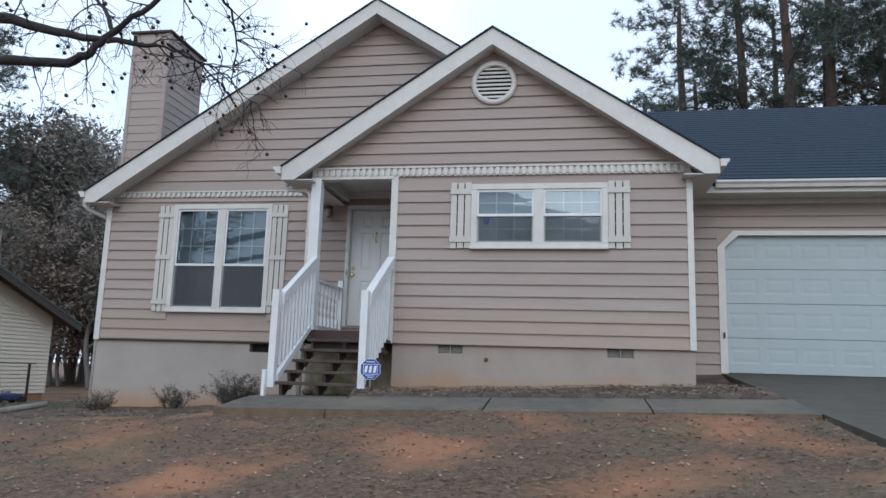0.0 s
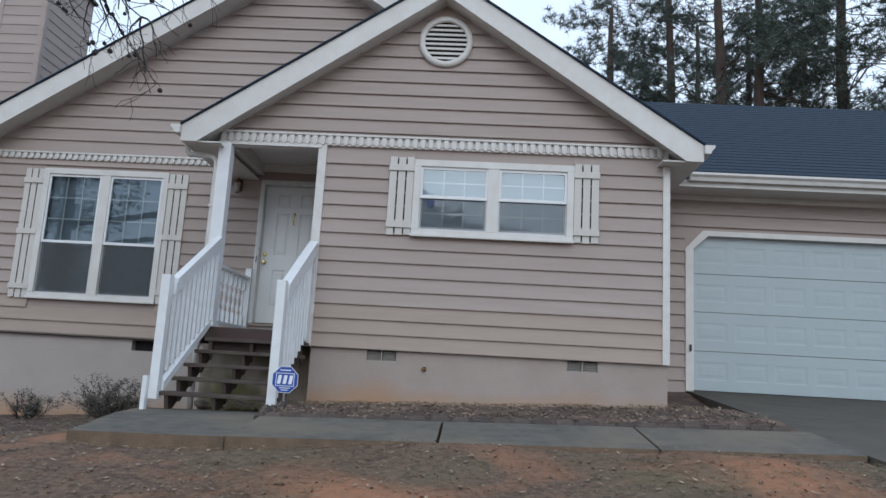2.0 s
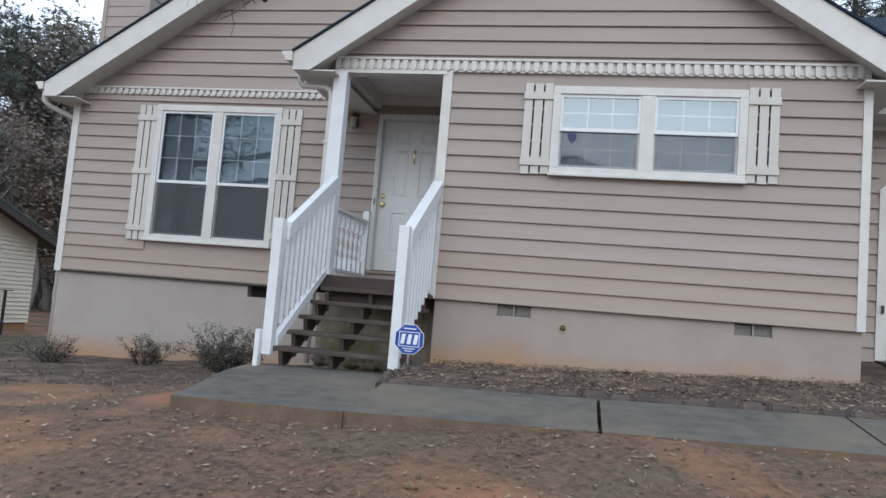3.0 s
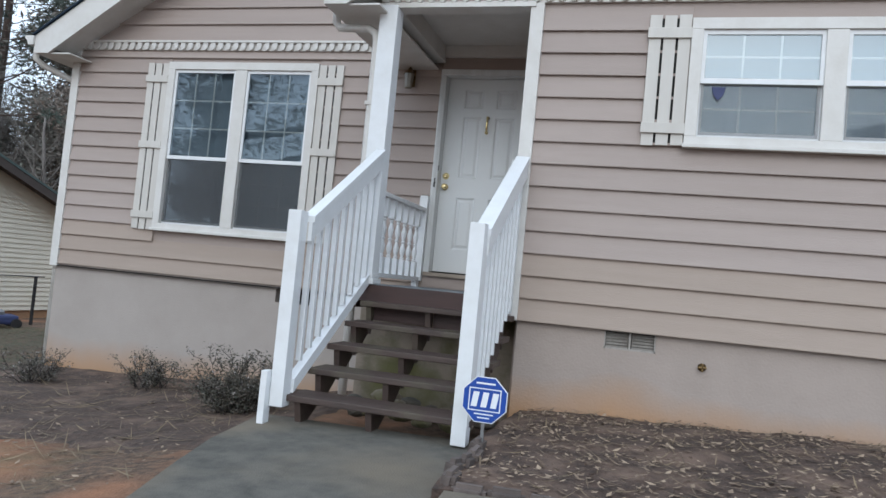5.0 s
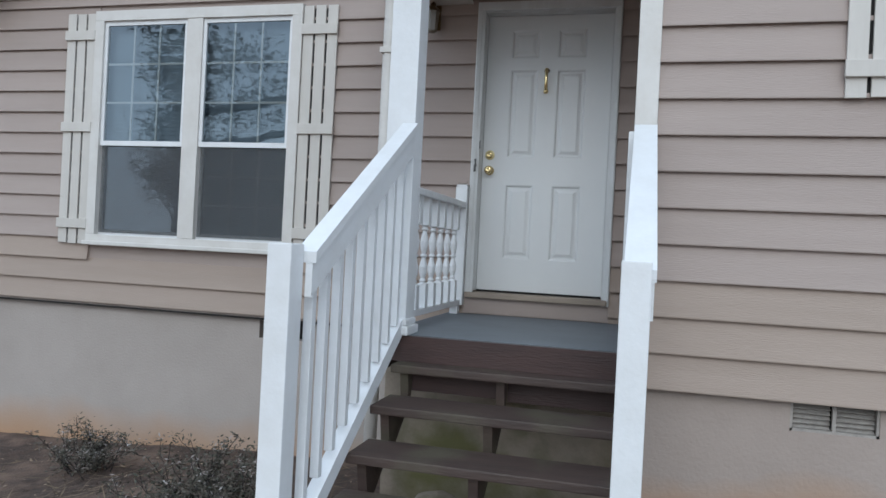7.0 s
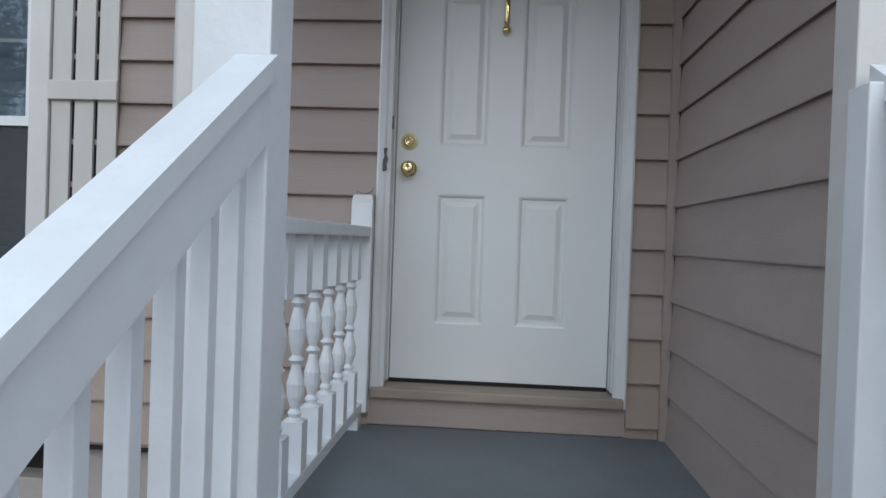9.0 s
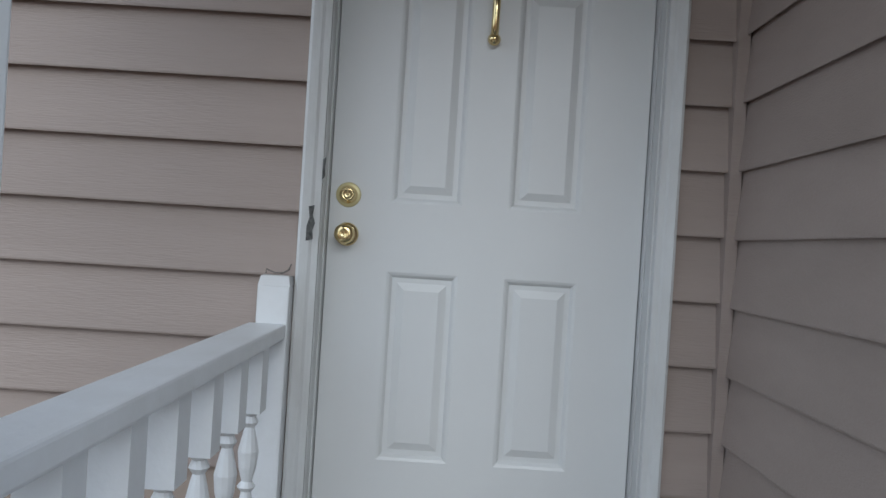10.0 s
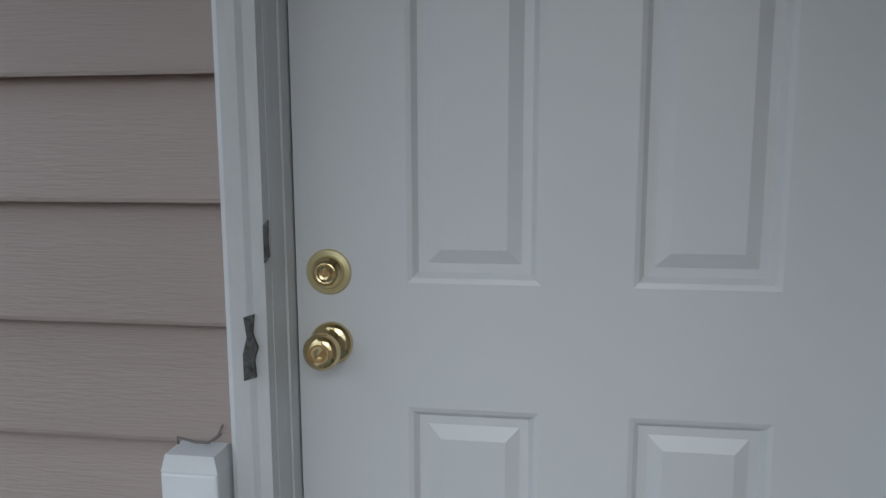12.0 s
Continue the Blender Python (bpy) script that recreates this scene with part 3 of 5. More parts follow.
for i in range(8):
    zz = -0.225 + i * 0.064
    half = math.sqrt(max(0.275 ** 2 - zz ** 2, 0.01))
    part("slat", prism([(-0.024, zz + 0.024), (-0.046, zz - 0.014), (-0.042, zz - 0.018), (-0.020, zz + 0.020)], "x", -half, half), trim_white, v)


# ---- roofs ----
def gable_roof(name, ridge, ridge_z, slope, half, y0, y1, label, thick=0.16, rake=0.22):
    r = thing(name, label, "roof", kind="structure")
    for s in (-1, 1):
        e = ridge + s * half
        ez = ridge_z - slope * half
        part("shingle_slope", prism([(ridge, ridge_z + 0.012), (e + s * 0.02, ez + 0.0), (e + s * 0.02, ez - 0.02), (ridge, ridge_z - 0.012)], "y", y0 - 0.03, y1), shingle, r)
        part("deck", prism([(ridge, ridge_z - 0.013), (e, ez - 0.013), (e, ez - 0.09), (ridge, ridge_z - 0.10)], "y", y0 + 0.035, y1), trim_white, r)
        part("rake_board", prism([(ridge, ridge_z - 0.014), (e, ez - 0.014), (e, ez - rake), (e - s * 0.20, ez - rake), (ridge, ridge_z - rake * 1.25)], "y", y0, y0 + 0.034), trim_white, r)
        part("rake_soffit", prism([(ridge, ridge_z - rake * 1.2), (e - s * 0.20, ez + 0.2 * slope - rake * 1.2), (e - s * 0.20, ez + 0.2 * slope - rake * 1.2 - 0.012), (ridge, ridge_z - rake * 1.2 - 0.012)], "y", y0 + 0.036, y0 + 0.42), trim_white, r)
        part("eave_fascia", boxes((min(e - s * 0.03, e), max(e - s * 0.03, e), y0 + 0.036, y1, ez - rake, ez - 0.02)), trim_white, r)
        part("eave_soffit", boxes((min(e - s * 0.03, e - s * 0.48), max(e - s * 0.03, e - s * 0.48), y0 + 0.036, y1, ez - rake, ez - rake + 0.015)), trim_white, r)
    return r


gable_roof("roof_main", MAIN_RIDGE, MAIN_RIDGE_Z, MAIN_SLOPE, 5.32, -0.50, 9.4, "dark shingled great gable roof with white rake boards")
gable_roof("roof_block", BLOCK_RIDGE, BLOCK_RIDGE_Z, BLOCK_SLOPE, 3.20, -1.90, 3.0, "dark shingled gable roof over the projecting room")
r = thing("roof_garage", "dark navy-grey shingled garage roof", "roof", kind="structure")
GR_Y, GR_Z = 3.3, 5.06
part("shingle_slope", prism([(-0.80, 2.42), (GR_Y, GR_Z), (GR_Y, GR_Z - 0.06), (-0.80, 2.36)], "x", 4.2, 10.82), shingle, r)
part("shingle_slope", prism([(7.4, 2.42), (GR_Y, GR_Z), (GR_Y, GR_Z - 0.06), (7.4, 2.36)], "x", 4.2, 10.82), shingle, r)
part("soffit", boxes((5.47, 10.8, -0.76, Y_GARAGE, 2.27, 2.29)), trim_white, r)
part("fascia", boxes((5.80, 10.8, -0.78, -0.755, 2.26, 2.40)), trim_white, r)
part("gable_end", prism([(-0.3, 2.4), (6.9, 2.4), (GR_Y, GR_Z - 0.1)], "x", 10.38, 10.5), siding, r)
part("bed_mould", boxes((5.50, 10.5, Y_GARAGE - 0.03, Y_GARAGE, 2.20, 2.27)), trim_white, r)
# shingle courses on the visible garage slope
for i in range(1, 30):
    k = i / 30
    y, zz = -0.8 + (GR_Y + 0.8) * k, 2.42 + (GR_Z - 2.42) * k
    part("shingle_course", prism([(y, zz + 0.001), (y - 0.004, zz + 0.008), (y + 0.12, zz + 0.085)], "x", 5.4, 10.83), shingle, r)


def gutter(x0, x1, y0, y1, z, label, along="y", side=1):
    """An open K-shaped gutter with end caps."""
    g = thing("gutter", label, "gutter")
    prof = [(0, 0), (0, -0.105), (0.07, -0.105), (0.085, -0.06), (0.12, -0.03), (0.12, 0.0), (0.112, 0.0), (0.112, -0.024), (0.076, -0.055), (0.062, -0.097), (0.008, -0.097), (0.008, 0.0)]
    if along == "y":
        part("trough", prism([(x0 + side * p, z + q) for p, q in prof], "y", y0, y1), trim_white, g)
        part("end_cap", prism([(x0 + side * p, z + q) for p, q in prof[:6]], "y", y0 - 0.006, y0 - 0.0005), trim_white, g)
    else:
        part("trough", prism([(y0 - p, z + q) for p, q in prof], "x", x0, x1), trim_white, g)
        part("end_cap", prism([(y0 - p, z + q) for p, q in prof[:6]], "x", x0 - 0.006, x0 - 0.0005), trim_white, g)
    return g


gutter(5.823, 0, -1.94, -0.82, 2.455, "white gutter along the block eave", "y", 1)
gutter(-0.583, 0, -1.94, -0.5, 2.455, "white gutter along the porch eave", "y", -1)
gutter(-4.923, 0, -0.52, 9.2, 2.475, "white gutter along the great gable eave", "y", -1)
gutter(5.96, 10.8, -0.782, 0, 2.43, "white gutter along the garage eave", "x")

# downspouts
d = thing("downspout", "white square downspout curving down beside the porch post", "downspout")
for p in (((-0.64, -1.5, 2.36), (-0.64, -1.5, 2.25), (-0.60, -1.5, 2.20), (-0.30, -1.55, 2.17), (-0.222, -1.58, 2.12), (-0.207, -1.585, 2.04), (-0.207, -1.585, 0.2), (-0.207, -1.585, -1.0)),):
    pipe("spout_pipe", p, 0.036, trim_white, d, 8)
part("strap", boxes((-0.248, -0.168, -1.626, -1.545, 1.5, 1.53)), trim_white, d)
d = thing("downspout", "white downspout at the corner of the foundation", "downspout")
pipe("spout_pipe", ((-4.98, -0.40, 2.38), (-4.98, -0.40, 2.24), (-4.94, -0.32, 2.18), (-4.75, -0.03, 2.08), (-4.722, 0.0, 2.0), (-4.722, 0.0, -1.34)), 0.036, trim_white, d, 8)

# chimney
c = thing("chimney", "tall taupe lap-sided chimney chase with a dark cap", "chimney", kind="structure")
CX0, CX1, CY0, CY1, CZ = -5.50, -4.66, 1.3, 2.75, 6.42
part("chase", boxes((CX0, CX1, CY0, CY1, -1.6, CZ)), siding, c)
for i in range(22):
    zz = 2.6 + i * LAP
    if zz + LAP > CZ:
        break
    for a, b, face in ((CX0 + 0.06, CX1 - 0.06, "y"),):
        part("siding_plank", prism([(CY0, zz - 0.012), (CY0 - 0.016, zz - 0.012), (CY0 - 0.004, zz + LAP), (CY0, zz + LAP)], "x", a, b), siding, c)
    part("siding_plank", prism([(CX1, zz - 0.012), (CX1 + 0.016, zz - 0.012), (CX1 + 0.004, zz + LAP), (CX1, zz + LAP)], "y", CY0 + 0.06, CY1 - 0.06), siding, c)
for x in (CX0, CX1 - 0.07):
    part("corner_board", boxes((x - 0.004, x + 0.074, CY0 - 0.024, CY0 - 0.001, 2.4, CZ)), siding, c)
part("corner_board", boxes((CX1 + 0.001, CX1 + 0.024, CY0 - 0.024, CY0 + 0.07, 2.4, CZ)), siding, c)
part("cap", boxes((CX0 - 0.06, CX1 + 0.06, CY0 - 0.06, CY1 + 0.06, CZ, CZ + 0.05), bevel=0.008), brown_trim, c)
part("flue", lathe([(0.14, 0), (0.14, 0.12), (0.2, 0.13), (0.2, 0.2), (0.0, 0.24)], 16), grey_metal, c).location = (-5.05, 2.0, CZ + 0.05)


# ---- windows ----
def quad_y(x0, x1, y, z0, z1):
    """A single sheet of glass that faces the yard."""
    bm = bmesh.new()
    bm.faces.new([bm.verts.new(p) for p in ((x0, y, z0), (x1, y, z0), (x1, y, z1), (x0, y, z1))])
    return bm


def window(name, x0, x1, z0, z1, y, rail_z, label, rooms):
    w = thing(name, label, "window", kind="structure")
    c = 0.085
    fr = part("window_frame", boxes((x0, x1, y - 0.035, y + 0.02, z1 - c, z1), (x0, x1, y - 0.035, y + 0.02, z0, z0 + c), (x0, x0 + c, y - 0.035, y + 0.02, z0 + c, z1 - c), (x1 - c, x1, y - 0.035, y + 0.02, z0 + c, z1 - c), bevel=0.004), trim_white, w)
    mid = (x0 + x1) / 2
    part("mullion", boxes((mid - 0.072, mid + 0.072, y - 0.030, y + 0.02, z0 + c + 0.001, z1 - c - 0.001), bevel=0.004), trim_white, w)
    part("window_sill", boxes((x0 - 0.01, x1 + 0.01, y - 0.065, y - 0.036, z0 - 0.004, z0 + 0.03), bevel=0.006), trim_white, w)
    for a, b in ((x0 + c, mid - 0.072), (mid + 0.072, x1 - c)):
        lo, hi = z0 + c, z1 - c
        up = part("upper_sash", boxes((a, b, y - 0.012, y + 0.015, hi - 0.035, hi), (a, b, y - 0.012, y + 0.015, rail_z - 0.02, rail_z + 0.02), (a, a + 0.028, y - 0.012, y + 0.015, rail_z + 0.02, hi - 0.035), (b - 0.028, b, y - 0.012, y + 0.015, rail_z + 0.02, hi - 0.035)), rail_white, w)
        dn = part("lower_sash", boxes((a, b, y + 0.018, y + 0.045, rail_z - 0.022, rail_z + 0.018), (a, b, y + 0.018, y + 0.045, lo, lo + 0.045), (a, a + 0.03, y + 0.018, y + 0.045, lo + 0.045, rail_z - 0.022), (b - 0.03, b, y + 0.018, y + 0.045, lo + 0.045, rail_z - 0.022)), rail_white, w)
        for s, p0, p1, yy in ((up, rail_z + 0.02, hi - 0.035, y + 0.0), (dn, lo + 0.045, rail_z - 0.022, y + 0.03)):
            g = part("pane", quad_y(a + 0.03, b - 0.03, yy, p0, p1), glass, s)
            g.visible_shadow = False
            for i in (1, 2):
                xm = a + 0.03 + (b - a - 0.06) * i / 3
                part("muntin", boxes((xm - 0.008, xm + 0.008, yy + 0.006, yy + 0.013, p0, p1)), rail_white, s)
            n = 2 if rooms == "tall" else 1
            for i in range(1, n + 1):
                zm = p0 + (p1 - p0) * i / (n + 1)
                part("muntin", boxes((a + 0.03, b - 0.03, yy + 0.0062, yy + 0.0128, zm - 0.008, zm + 0.008)), rail_white, s)
        part("insect_screen", boxes((a + 0.012, b - 0.012, y + 0.002, y + 0.0035, lo + 0.02, rail_z - 0.021)), screen_gauze if rooms == "tall" else thin_gauze, w)
        bv, bf = [], []
        zz = hi + 0.02
        while zz > lo - 0.02:
            k = len(bv)
            bv += [(a - 0.03, y + 0.085, zz), (b + 0.03, y + 0.085, zz), (b + 0.03, y + 0.103, zz - 0.030), (a - 0.03, y + 0.103, zz - 0.030)]
            bf.append((k, k + 1, k + 2, k + 3))
            zz -= 0.034
        listed("blind", bv, bf, blind_mat, w, False)
    # backing behind the blinds; the unlit room's dimness is put into its grey
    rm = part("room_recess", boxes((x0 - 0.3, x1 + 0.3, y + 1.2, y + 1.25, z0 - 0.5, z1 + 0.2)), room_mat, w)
    return w


screen_gauze = bpy.data.materials.new("insect_gauze")
screen_gauze.use_nodes = True
sn, sl = screen_gauze.node_tree.nodes, screen_gauze.node_tree.links
s_t, s_m = sn.new("ShaderNodeBsdfTransparent"), sn.new("ShaderNodeMixShader")
sn["Principled BSDF"].inputs["Base Color"].default_value = (0.07, 0.075, 0.08, 1)
sn["Principled BSDF"].inputs["Roughness"].default_value = 0.6
s_m.inputs["Fac"].default_value = 0.5
sl.new(s_t.outputs["BSDF"], s_m.inputs[1])
sl.new(sn["Principled BSDF"].outputs["BSDF"], s_m.inputs[2])
sl.new(s_m.outputs["Shader"], sn["Material Output"].inputs["Surface"])

thin_gauze = screen_gauze.copy()
thin_gauze.name = "thin_insect_gauze"
[n for n in thin_gauze.node_tree.nodes if n.type == "MIX_SHADER"][0].inputs["Fac"].default_value = 0.24
window("window_1", *WIN_L[:2], *WIN_L[2:], Y_LEFT - 0.026, 1.20, "tall white double-hung twin window with blinds and screens", "tall")
window("window_2", *WIN_R[:2], *WIN_R[2:], Y_BLOCK - 0.026, 1.745, "short white double-hung twin window with closed blinds", "short")
# a small dark sticker in the short window
tagged(part("window_sticker", prism([(2.50, 1.70), (2.60, 1.70), (2.585, 1.64), (2.55, 1.60), (2.515, 1.64)], "y", -1.6290, -1.6275), blue_cloth), "small dark blue shield sticker on the window", "sticker")


def shutter(x0, x1, z0, z1, y, battens):
    w = x1 - x0
    s = thing("shutter", "cream board-and-batten shutter beside the window", "shutter", x0, y, z0, group="window shutters")
    h = z1 - z0
    bw = (w - 0.036) / 3
    for i in range(3):
        part("board", boxes((i * (bw + 0.018), i * (bw + 0.018) + bw, -0.034, -0.017, random.uniform(-0.006, 0.006), h + random.uniform(-0.004, 0.004)), bevel=0.003), shutter_white, s)
    part("backing", boxes((bw * 0.3, w - bw * 0.3, -0.0165, -0.0155, 0.02, h - 0.02)), dark_gap, s)
    for zb in battens:
        part("batten", boxes((-0.008, w + 0.008, -0.055, -0.0345, zb - z0 - 0.04, zb - z0 + 0.04), bevel=0.004), shutter_white, s)
    return s


for x0, x1 in ((-3.615, -3.335), (-1.435, -1.152)):
    shutter(x0, x1, 0.35, 2.285, Y_LEFT - 0.012, (0.52, 1.33, 2.10))
for x0, x1 in ((2.022, 2.325), (4.32, 4.622)):
    shutter(x0, x1, 1.245, 2.24, Y_BLOCK - 0.012, (1.375, 2.10))

# ---- front door ----
d = thing("door_1", "closed white six-panel front door with brass hardware", "door", kind="structure")
PANELS = [(0.18, 0.385), (0.52, 0.729)]
ROWS_Z = [(0.41, 0.955), (1.155, 1.80), (1.885, 2.09)]
bm = bmesh.new()
xs = [0.003, 0.18, 0.385, 0.52, 0.729, 0.907]
zs = [0.175, 0.41, 0.955, 1.155, 1.80, 1.885, 2.09, 2.195]
gridv = {}
for i, x in enumerate(xs):
    for j, zz in enumerate(zs):
        gridv[i, j] = bm.verts.new((x, 0.0, zz))
for i in range(5):
    for j in range(7):
        quad = [gridv[i, j], gridv[i + 1, j], gridv[i + 1, j + 1], gridv[i, j + 1]]
        if i in (1, 3) and j in (1, 3, 5):
            x0, x1, z0, z1 = xs[i], xs[i + 1], zs[j], zs[j + 1]
            last = quad
            for inset, dep in ((0.008, 0.003), (0.016, 0.013), (0.030, 0.013), (0.052, 0.004)):
                ringv = [bm.verts.new(p) for p in ((x0 + inset, dep, z0 + inset), (x1 - inset, dep, z0 + inset), (x1 - inset, dep, z1 - inset), (x0 + inset, dep, z1 - inset))]
                for k in range(4):
                    bm.faces.new((last[k], last[(k + 1) % 4], ringv[(k + 1) % 4], ringv[k]))
                last = ringv
            bm.faces.new(last)
        else:
            bm.faces.new(quad)
part("slab", bm, door_white, d)
part("slab_core", boxes((0.003, 0.907, 0.016, 0.044, 0.175, 2.195)), door_white, d)
knob = part("knob", lathe([(0.034, 0), (0.034, 0.006), (0.026, 0.010), (0.013, 0.014), (0.012, 0.032), (0.022, 0.038), (0.0285, 0.048), (0.0285, 0.058), (0.022, 0.066), (0.012, 0.068), (0.006, 0.066)], 28), brass, d, "polished brass knob", True)
knob.location, knob.rotation_euler = (0.058, 0.0, 1.056), (radians(90), 0, 0)
rose = part("deadbolt_rose", lathe([(0.036, 0), (0.036, 0.003), (0.034, 0.0045)], 28), pale_brass, d, "pale lacquered brass collar", True)
rose.location, rose.rotation_euler = (0.056, 0.0, 1.170), (radians(90), 0, 0)
bolt = part("deadbolt", lathe([(0.026, 0), (0.026, 0.008), (0.024, 0.012), (0.021, 0.014), (0.019, 0.022), (0.013, 0.024), (0.012, 0.021), (0.004, 0.021)], 28), brass, d, "polished brass deadbolt", True)
bolt.location, bolt.rotation_euler = (0.056, 0.0, 1.170), (radians(90), 0, 0)
kn = part("knocker", lathe([(0.017, 0), (0.02, 0.006), (0.010, 0.014), (0.008, 0.022)], 14), brass_old, d, "brass door knocker", True)
kn.location, kn.rotation_euler = (0.447, 0.0, 1.79), (radians(90), 0, 0)
pipe("knocker_bow", ((0.447, -0.022, 1.80), (0.447, -0.032, 1.77), (0.447, -0.036, 1.72), (0.447, -0.030, 1.67), (0.447, -0.022, 1.645)), 0.0115, brass, kn).matrix_parent_inverse = kn.matrix_basis.inverted()
kb = part("knocker_ball", lathe([(0.004, 0), (0.015, 0.006), (0.019, 0.016), (0.015, 0.026), (0.004, 0.032)], 14), brass, d, "", True)
kb.location, kb.rotation_euler = (0.447, -0.002, 1.638), (radians(90), 0, 0)

cs = thing("door_casing", "worn white painted door casing with scuffed strike marks", "trim", kind="structure")
for x0, x1 in ((-0.058, -0.004), (0.918, 0.968)):
    s = 1 if x0 < 0 else -1
    a, b = (x0, x1) if s > 0 else (x1, x0)
    w = b - a
    prof = [(a, -0.088), (a, -0.128), (a + w * 0.15, -0.132), (a + w * 0.55, -0.124), (a + w * 0.7, -0.118), (b, -0.112), (b, -0.088)]
    part("casing_side", prism(prof, "z", 0.115, 2.262), casing_white, cs)
part("casing_head", boxes((-0.058, 0.968, -0.130, -0.088, 2.203, 2.264), bevel=0.004), casing_white, cs)
part("jamb", boxes((-0.030, -0.003, -0.0875, -0.035, 0.17, 2.20)), casing_white, cs)
part("jamb", boxes((-0.030, 0.0005, -0.034, 0.05, 0.17, 2.20)), casing_white, cs)
part("jamb", boxes((0.913, 0.935, -0.0875, -0.035, 0.17, 2.20)), casing_white, cs)
part("jamb", boxes((0.910, 0.935, -0.034, 0.05, 0.17, 2.20)), casing_white, cs)
part("jamb_head", boxes((-0.003, 0.913, -0.0875, 0.05, 2.198, 2.21)), casing_white, cs)
part("strike_scuff", prism([(-0.036, 1.03), (-0.018, 1.036), (-0.02, 1.06), (-0.014, 1.08), (-0.021, 1.10), (-0.018, 1.128), (-0.033, 1.124), (-0.029, 1.095), (-0.036, 1.07)], "y", -0.1268, -0.1205), bare_steel, cs, "paint chipped to dark metal")
part("deadbolt_scuff", prism([(-0.004, 1.20), (0.0035, 1.21), (0.002, 1.235), (0.0035, 1.262), (-0.004, 1.255)], "y", -0.1135, -0.108), bare_steel, cs, "paint chipped to dark metal")
ob = part("door_sill", boxes((-0.055, 0.955, -0.150, 0.05, 0.118, 0.158), bevel=0.006), sill_wood)
tagged(ob, "weathered tan wooden door sill", "sill", kind="structure")
part("sweep", boxes((0.004, 0.906, -0.004, 0.03, 0.159, 0.174)), dark_gap, d)
tagged(part("trim", boxes((-0.068, 0.968, -0.112, -0.088, 0.004, 0.117)), siding), "taupe board under the door sill", "trim", kind="structure")

# ---- garage door ----
g = thing("garage_door", "white raised-panel sectional garage door", "garage door", kind="structure")
x0, x1, z0, z1 = 6.16, 9.89, -0.44, 1.70
secs = 4
sh = (z1 - z0) / secs
cols = 7
cw = (x1 - x0) / cols
for k in range(secs):
    bm = bmesh.new()
    a, b = z0 + k * sh + 0.004, z0 + (k + 1) * sh - 0.004
    vs = {}
    px = [x0]
    for c_ in range(cols):
        px += [x0 + c_ * cw + 0.05, x0 + (c_ + 1) * cw - 0.05]
    px.append(x1)
    pz = [a, a + 0.14, b - 0.14, b]
    for i, x in enumerate(px):
        for j, zz in enumerate(pz):
            vs[i, j] = bm.verts.new((x, Y_GARAGE + 0.06, zz))
    for i in range(len(px) - 1):
        for j in range(3):
            q = [vs[i, j], vs[i + 1, j], vs[i + 1, j + 1], vs[i, j + 1]]
            if i % 2 == 1 and j == 1:
                last = q
                for inset, dep in ((0.015, 0.0028), (0.04, 0.0032), (0.075, 0.0006)):
                    rg = [bm.verts.new(p) for p in ((px[i] + inset, Y_GARAGE + 0.06 + dep, pz[1] + inset), (px[i + 1] - inset, Y_GARAGE + 0.06 + dep, pz[1] + inset), (px[i + 1] - inset, Y_GARAGE + 0.06 + dep, pz[2] - inset), (px[i] + inset, Y_GARAGE + 0.06 + dep, pz[2] - inset))]
                    for m_ in range(4):
                        bm.faces.new((last[m_], last[(m_ + 1) % 4], rg[(m_ + 1) % 4], rg[m_]))
                    last = rg
                bm.faces.new(last)
            else:
                bm.faces.new(q)
    box(bm, x0, x1, Y_GARAGE + 0.08, Y_GARAGE + 0.11, a, b)
    part("door_section", bm, garage_white, g)
part("latch", boxes((6.10, 6.125, Y_GARAGE - 0.07, Y_GARAGE - 0.04, 0.08, 0.17), bevel=0.004), black_plastic, g)
gc = thing("garage_casing", "white garage door casing with clipped corners", "trim", kind="structure")
part("casing_side", boxes((6.05, 6.16, Y_GARAGE - 0.04, Y_GARAGE + 0.075, -0.46, 1.50)), trim_white, gc)
part("casing_corner", prism([(6.05, 1.50), (6.16, 1.50), (6.36, 1.68), (6.36, 1.76), (6.29, 1.76)], "y", Y_GARAGE - 0.04, Y_GARAGE + 0.075), trim_white, gc)
part("casing_head", boxes((6.36, 9.99, Y_GARAGE - 0.04, Y_GARAGE + 0.075, 1.69, 1.76)), trim_white, gc)
part("casing_side", boxes((9.89, 10.0, Y_GARAGE - 0.04, Y_GARAGE + 0.075, -0.46, 1.69)), trim_white, gc)
part("corner_filler", prism([(6.04, 1.50), (6.36, 1.77), (6.36, 1.80), (6.04, 1.80)], "y", Y_GARAGE - 0.004, Y_GARAGE + 0.05), siding, gc)

# ---- porch ----
ob = part("floor", boxes((-0.17, 1.125, -1.64, -0.115, -0.035, 0.0)), porch_grey)
tagged(ob, "grey-blue painted porch floor", "floor", kind="structure")
ob = part("porch_rim", boxes((-0.17, 1.125, -1.675, -1.645, -0.136, -0.004), (0.54, 1.07, -1.642, -1.612, -0.30, -0.037), (-0.01, 0.49, -1.642, -1.612, -0.29, -0.037), (-0.172, -0.14, -1.643, -0.12, -0.2, -0.04)), rim_brown)
tagged(ob, "dark brown rim board under the porch floor", "rim board", kind="structure")
ob = part("ceiling", boxes((-0.15, 1.135, -1.50, -0.095, 2.50, 2.53)), trim_white)
tagged(ob, "white painted porch ceiling", "ceiling", kind="structure")
pb = thing("porch_beam", "white painted porch side and back beams", "beam", kind="structure")
